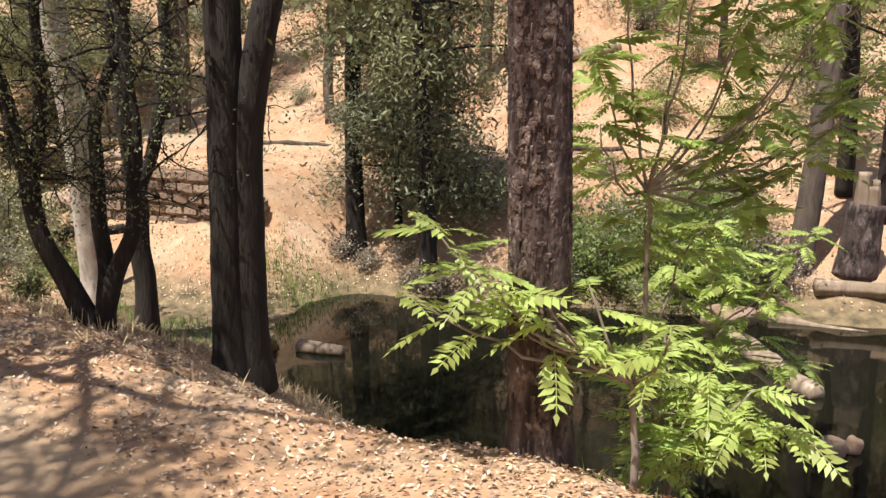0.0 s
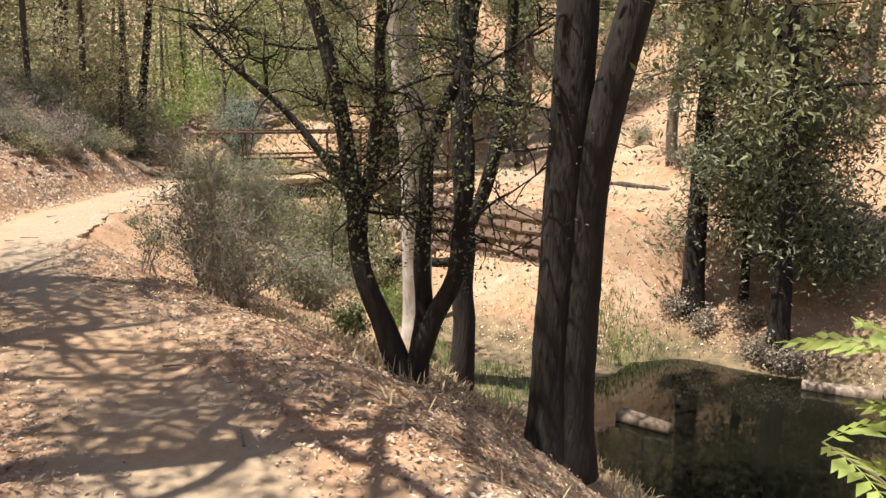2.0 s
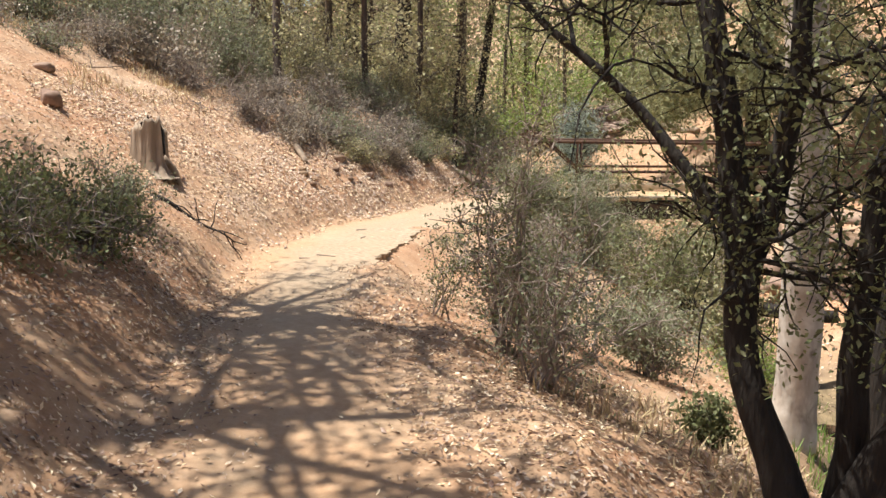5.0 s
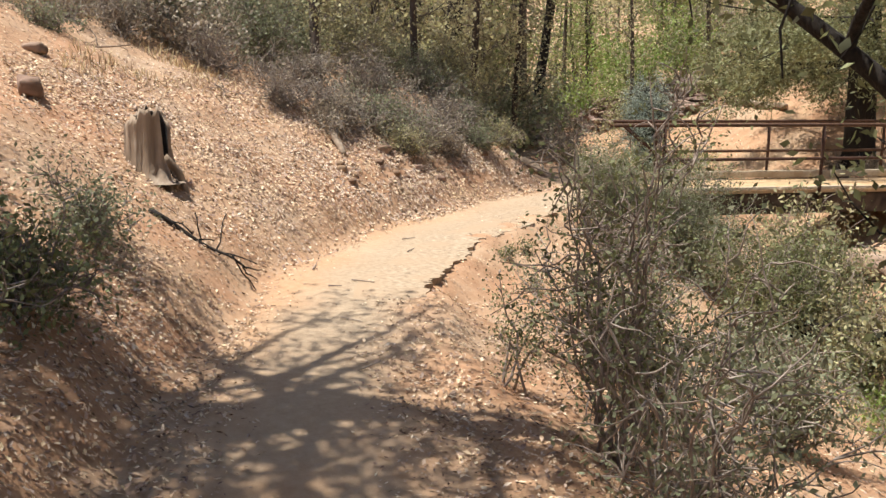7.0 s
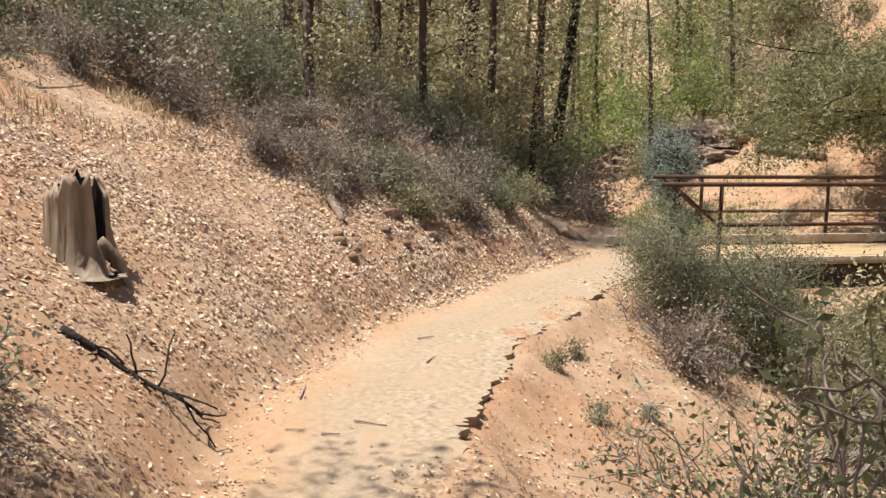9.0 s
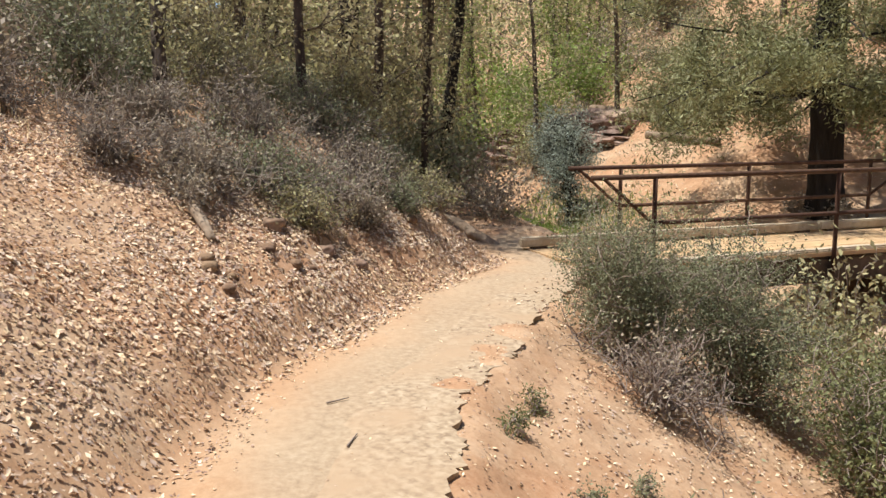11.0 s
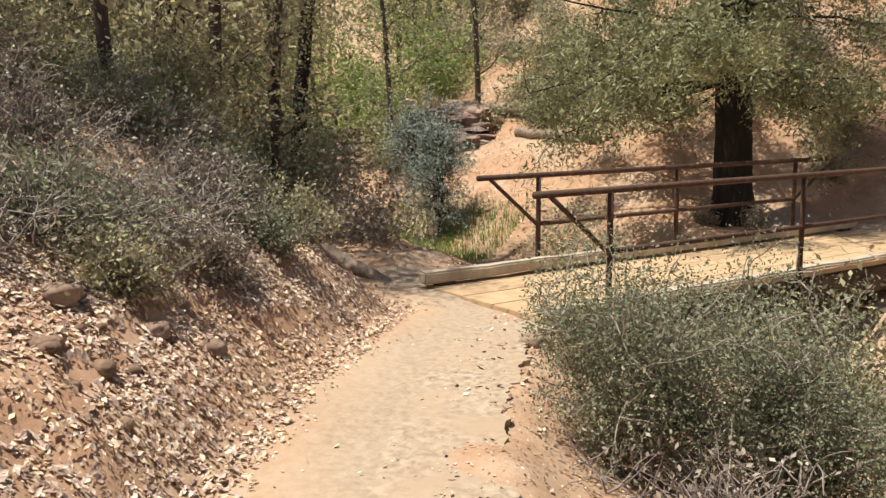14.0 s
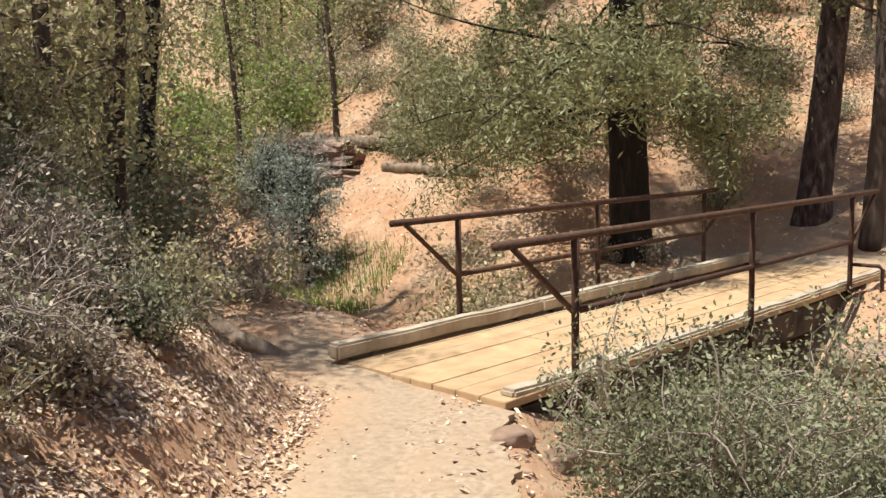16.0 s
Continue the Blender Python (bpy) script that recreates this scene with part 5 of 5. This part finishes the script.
# ---- fallen leaves, straw and grass ----
def strewn(name, n, box, mat, size, label, category, seed, keep, aspect=0.55, lift=0.006, tilt=0.14):
    rng = np.random.RandomState(seed)
    x, y = rng.uniform(box[0], box[1], n), rng.uniform(box[2], box[3], n)
    h, tr, wet = land(x, y)
    d, _ = along(TRAIL, x, y)
    ok = rng.rand(n) < keep(x, y, d, h, tr, wet)
    x, y, h = x[ok], y[ok], h[ok]
    m = len(x)
    a = rng.uniform(0, 2 * math.pi, m)
    gx = (land(x + 0.05, y)[0] - h) / 0.05
    gy = (land(x, y + 0.05)[0] - h) / 0.05
    way = np.stack([np.cos(a), np.sin(a), gx * np.cos(a) + gy * np.sin(a) + rng.normal(0, tilt, m)], 1)
    side = np.stack([-np.sin(a), np.cos(a), -gx * np.sin(a) + gy * np.cos(a) + rng.normal(0, tilt, m)], 1)
    way, side = unit(way), unit(side)
    s = (size * rng.uniform(0.45, 1.3, m))[:, None]
    p = np.stack([x, y, h + 0.004 + rng.uniform(0, 1, m) * lift + 0.15 * tilt * s[:, 0]], 1)
    up = np.cross(way, side)
    curl = rng.uniform(-0.1, 0.26, m)[:, None] * s
    half = side * s * aspect * 0.5
    me = folded_leaves(name, p - way * s * 0.5 + up * curl * 0.5, p + half * rng.uniform(0.7, 1.1, m)[:, None] + up * curl, p + way * s * 0.5 + up * curl * 0.7,
                       p - half * rng.uniform(0.7, 1.1, m)[:, None] + up * curl, p, mat)
    stuff(tagged(new(name, me), label, category))


strewn("fallen_leaves", 130000, (-15, 3, 0, 16), M_litter, 0.035, "dry tan fallen leaves strewn over the ground", "leaf litter", 201,
       lambda x, y, d, h, tr, wet: np.where(d > 0, 0.25 + 0.65 * smooth(0.4, 1.2, d), 0.15 + 0.6 * smooth(0.7, 1.4, -d)) * (1 - tr * 0.93) * (h > WATER + 0.05) * (0.3 + 0.7 * smooth(-0.5, 0.1, fbm(x, y, 0.8, 12))), tilt=0.3, lift=0.012)
strewn("fallen_leaves", 46000, (-13.8, -9.2, 6.6, 13.6), M_litter, 0.044, "large dry curled leaves on the bank", "leaf litter", 202,
       lambda x, y, d, h, tr, wet: smooth(0.35, 0.8, d) * (d < 3.6) * (0.3 + 0.7 * smooth(-0.3, 0.35, fbm(x, y, 0.9, 13))), lift=0.025, tilt=0.4, aspect=0.6)
strewn("fallen_leaves", 80000, (-14.2, -5.5, 4.2, 14.8), M_litter, 0.031, "small dry leaves thick on the bank", "leaf litter", 204,
       lambda x, y, d, h, tr, wet: smooth(0.2, 0.9, d) * smooth(4.5, 2.5, d) * 0.8, tilt=0.35, lift=0.012)
strewn("fallen_leaves", 46000, (-7.6, 2.6, 0.8, 9.6), M_litter, 0.037, "curled dry leaves beside the trail", "leaf litter", 207,
       lambda x, y, d, h, tr, wet: (h > WATER + 0.05) * smooth(0.2, 0.8, np.abs(d)) * smooth(4, 3, np.abs(d)) * (0.2 + 0.8 * smooth(-0.4, 0.4, fbm(x, y, 1.0, 18))), tilt=0.4, lift=0.02)
strewn("fallen_leaves", 130000, (-8.2, 2.6, 1.2, 9.6), M_crumb, 0.03, "fine dry leaf litter beside the trail", "leaf litter", 206,
       lambda x, y, d, h, tr, wet: (h > WATER + 0.05) * smooth(0.1, 0.8, np.abs(d)) * smooth(5, 3, np.abs(d)) * (0.3 + 0.7 * smooth(-0.5, 0.5, fbm(x, y, 1.3, 17))), aspect=0.42, tilt=0.3)
strewn("fallen_leaves", 80000, (-13, 2, 1, 14.5), M_crumb, 0.024, "small dry leaf crumbs along the trail", "leaf litter", 205,
       lambda x, y, d, h, tr, wet: smooth(1.7, 0.6, np.abs(d)) * smooth(0.1, 0.6, np.abs(d)) * 0.7, tilt=0.25)
strewn("fallen_leaves", 14000, (-13.4, -10.8, 10.6, 14.2), M_litter, 0.044, "dry leaves caught on the cut bank", "leaf litter", 208,
       lambda x, y, d, h, tr, wet: smooth(0.3, 0.5, d) * smooth(2.0, 1.6, d), tilt=0.4, lift=0.02)
strewn("fallen_leaves", 80000, (-22, 5, 12.5, 29), M_crumb, 0.05, "dry leaves strewn over the far slope", "leaf litter", 203, lambda x, y, d, h, tr, wet: (h > WATER + 0.1) * (1 - tr) * 0.6, tilt=0.35)


def blades(name, n, box, mat, length, label, seed, keep, lean=0.5, width=0.007):
    rng = np.random.RandomState(seed)
    x, y = rng.uniform(box[0], box[1], n), rng.uniform(box[2], box[3], n)
    h, tr, wet = land(x, y)
    d, _ = along(TRAIL, x, y)
    ok = rng.rand(n) < keep(x, y, d, h, tr, wet)
    x, y, h = x[ok], y[ok], h[ok]
    m = len(x)
    a = rng.uniform(0, 2 * math.pi, m)
    ln = (length * rng.uniform(0.5, 1.3, m))[:, None]
    out = np.stack([np.cos(a), np.sin(a), 0 * a], 1) * np.abs(rng.normal(0, lean, m))[:, None]
    tip = unit(out + np.array([0, 0, 1.0])) * ln
    w = np.stack([-np.sin(a), np.cos(a), 0 * a], 1) * width
    p = np.stack([x, y, h - 0.01], 1)
    q = np.stack([p - w, p + w, p + tip * 0.6 + w * 0.7 + np.array([0, 0, 0.04]) * ln, p + tip], 1)
    stuff(tagged(new(name, quads_mesh(name, q, mat)), label, "grass"))


blades("green_grass", 6500, (-4.9, -2.3, 13.2, 15.2), M_grass, 0.1, "bright green grass tuft on the far bank", 211, lambda x, y, d, h, tr, wet: np.exp(-((x + 3.55) / 0.75) ** 2 - ((y - 14.2) / 0.55) ** 2))
blades("green_grass", 9000, (-19.4, -15.6, 19.6, 23.0), M_grass, 0.15, "green grass along the upper creek", 212, lambda x, y, d, h, tr, wet: smooth(0.3, -0.3, h))
blades("green_grass", 6000, (-8.2, -3.6, 10.5, 14.5), M_grass, 0.14, "green grass on the creek bed", 213, lambda x, y, d, h, tr, wet: smooth(-1.2, -1.6, h) * (h > WATER) * (fbm(x, y, 1.4, 31) > 0.1))
blades("dry_grass", 5000, (-6, 2, 12.6, 17), M_straw, 0.07, "dry straw grass on the far bank", 214, lambda x, y, d, h, tr, wet: (h > WATER) * smooth(-0.4, -1.0, h) * 0.6)
blades("dry_grass", 16000, (-5, 3, 4.5, 10.5), M_straw, 0.13, "dry straw grass on the near bank", 215, lambda x, y, d, h, tr, wet: (h > WATER) * smooth(1.0, 2.0, -d) * (x < -0.8) * (fbm(x, y, 1.1, 33) > 0), lean=1.2)
blades("dry_grass", 3000, (0.4, 4, 5.5, 9), M_grass, 0.25, "long green grass at the pond edge", 216, lambda x, y, d, h, tr, wet: (h > WATER) * smooth(-1.1, -1.5, h), lean=0.8)
blades("dry_grass", 14000, (-17, -11.5, 4.5, 9.5), M_straw, 0.14, "dry straw grass on the upper hillside", 217, lambda x, y, d, h, tr, wet: smooth(2.6, 4.0, d) * (fbm(x, y, 0.9, 35) > -0.1), lean=1.0)
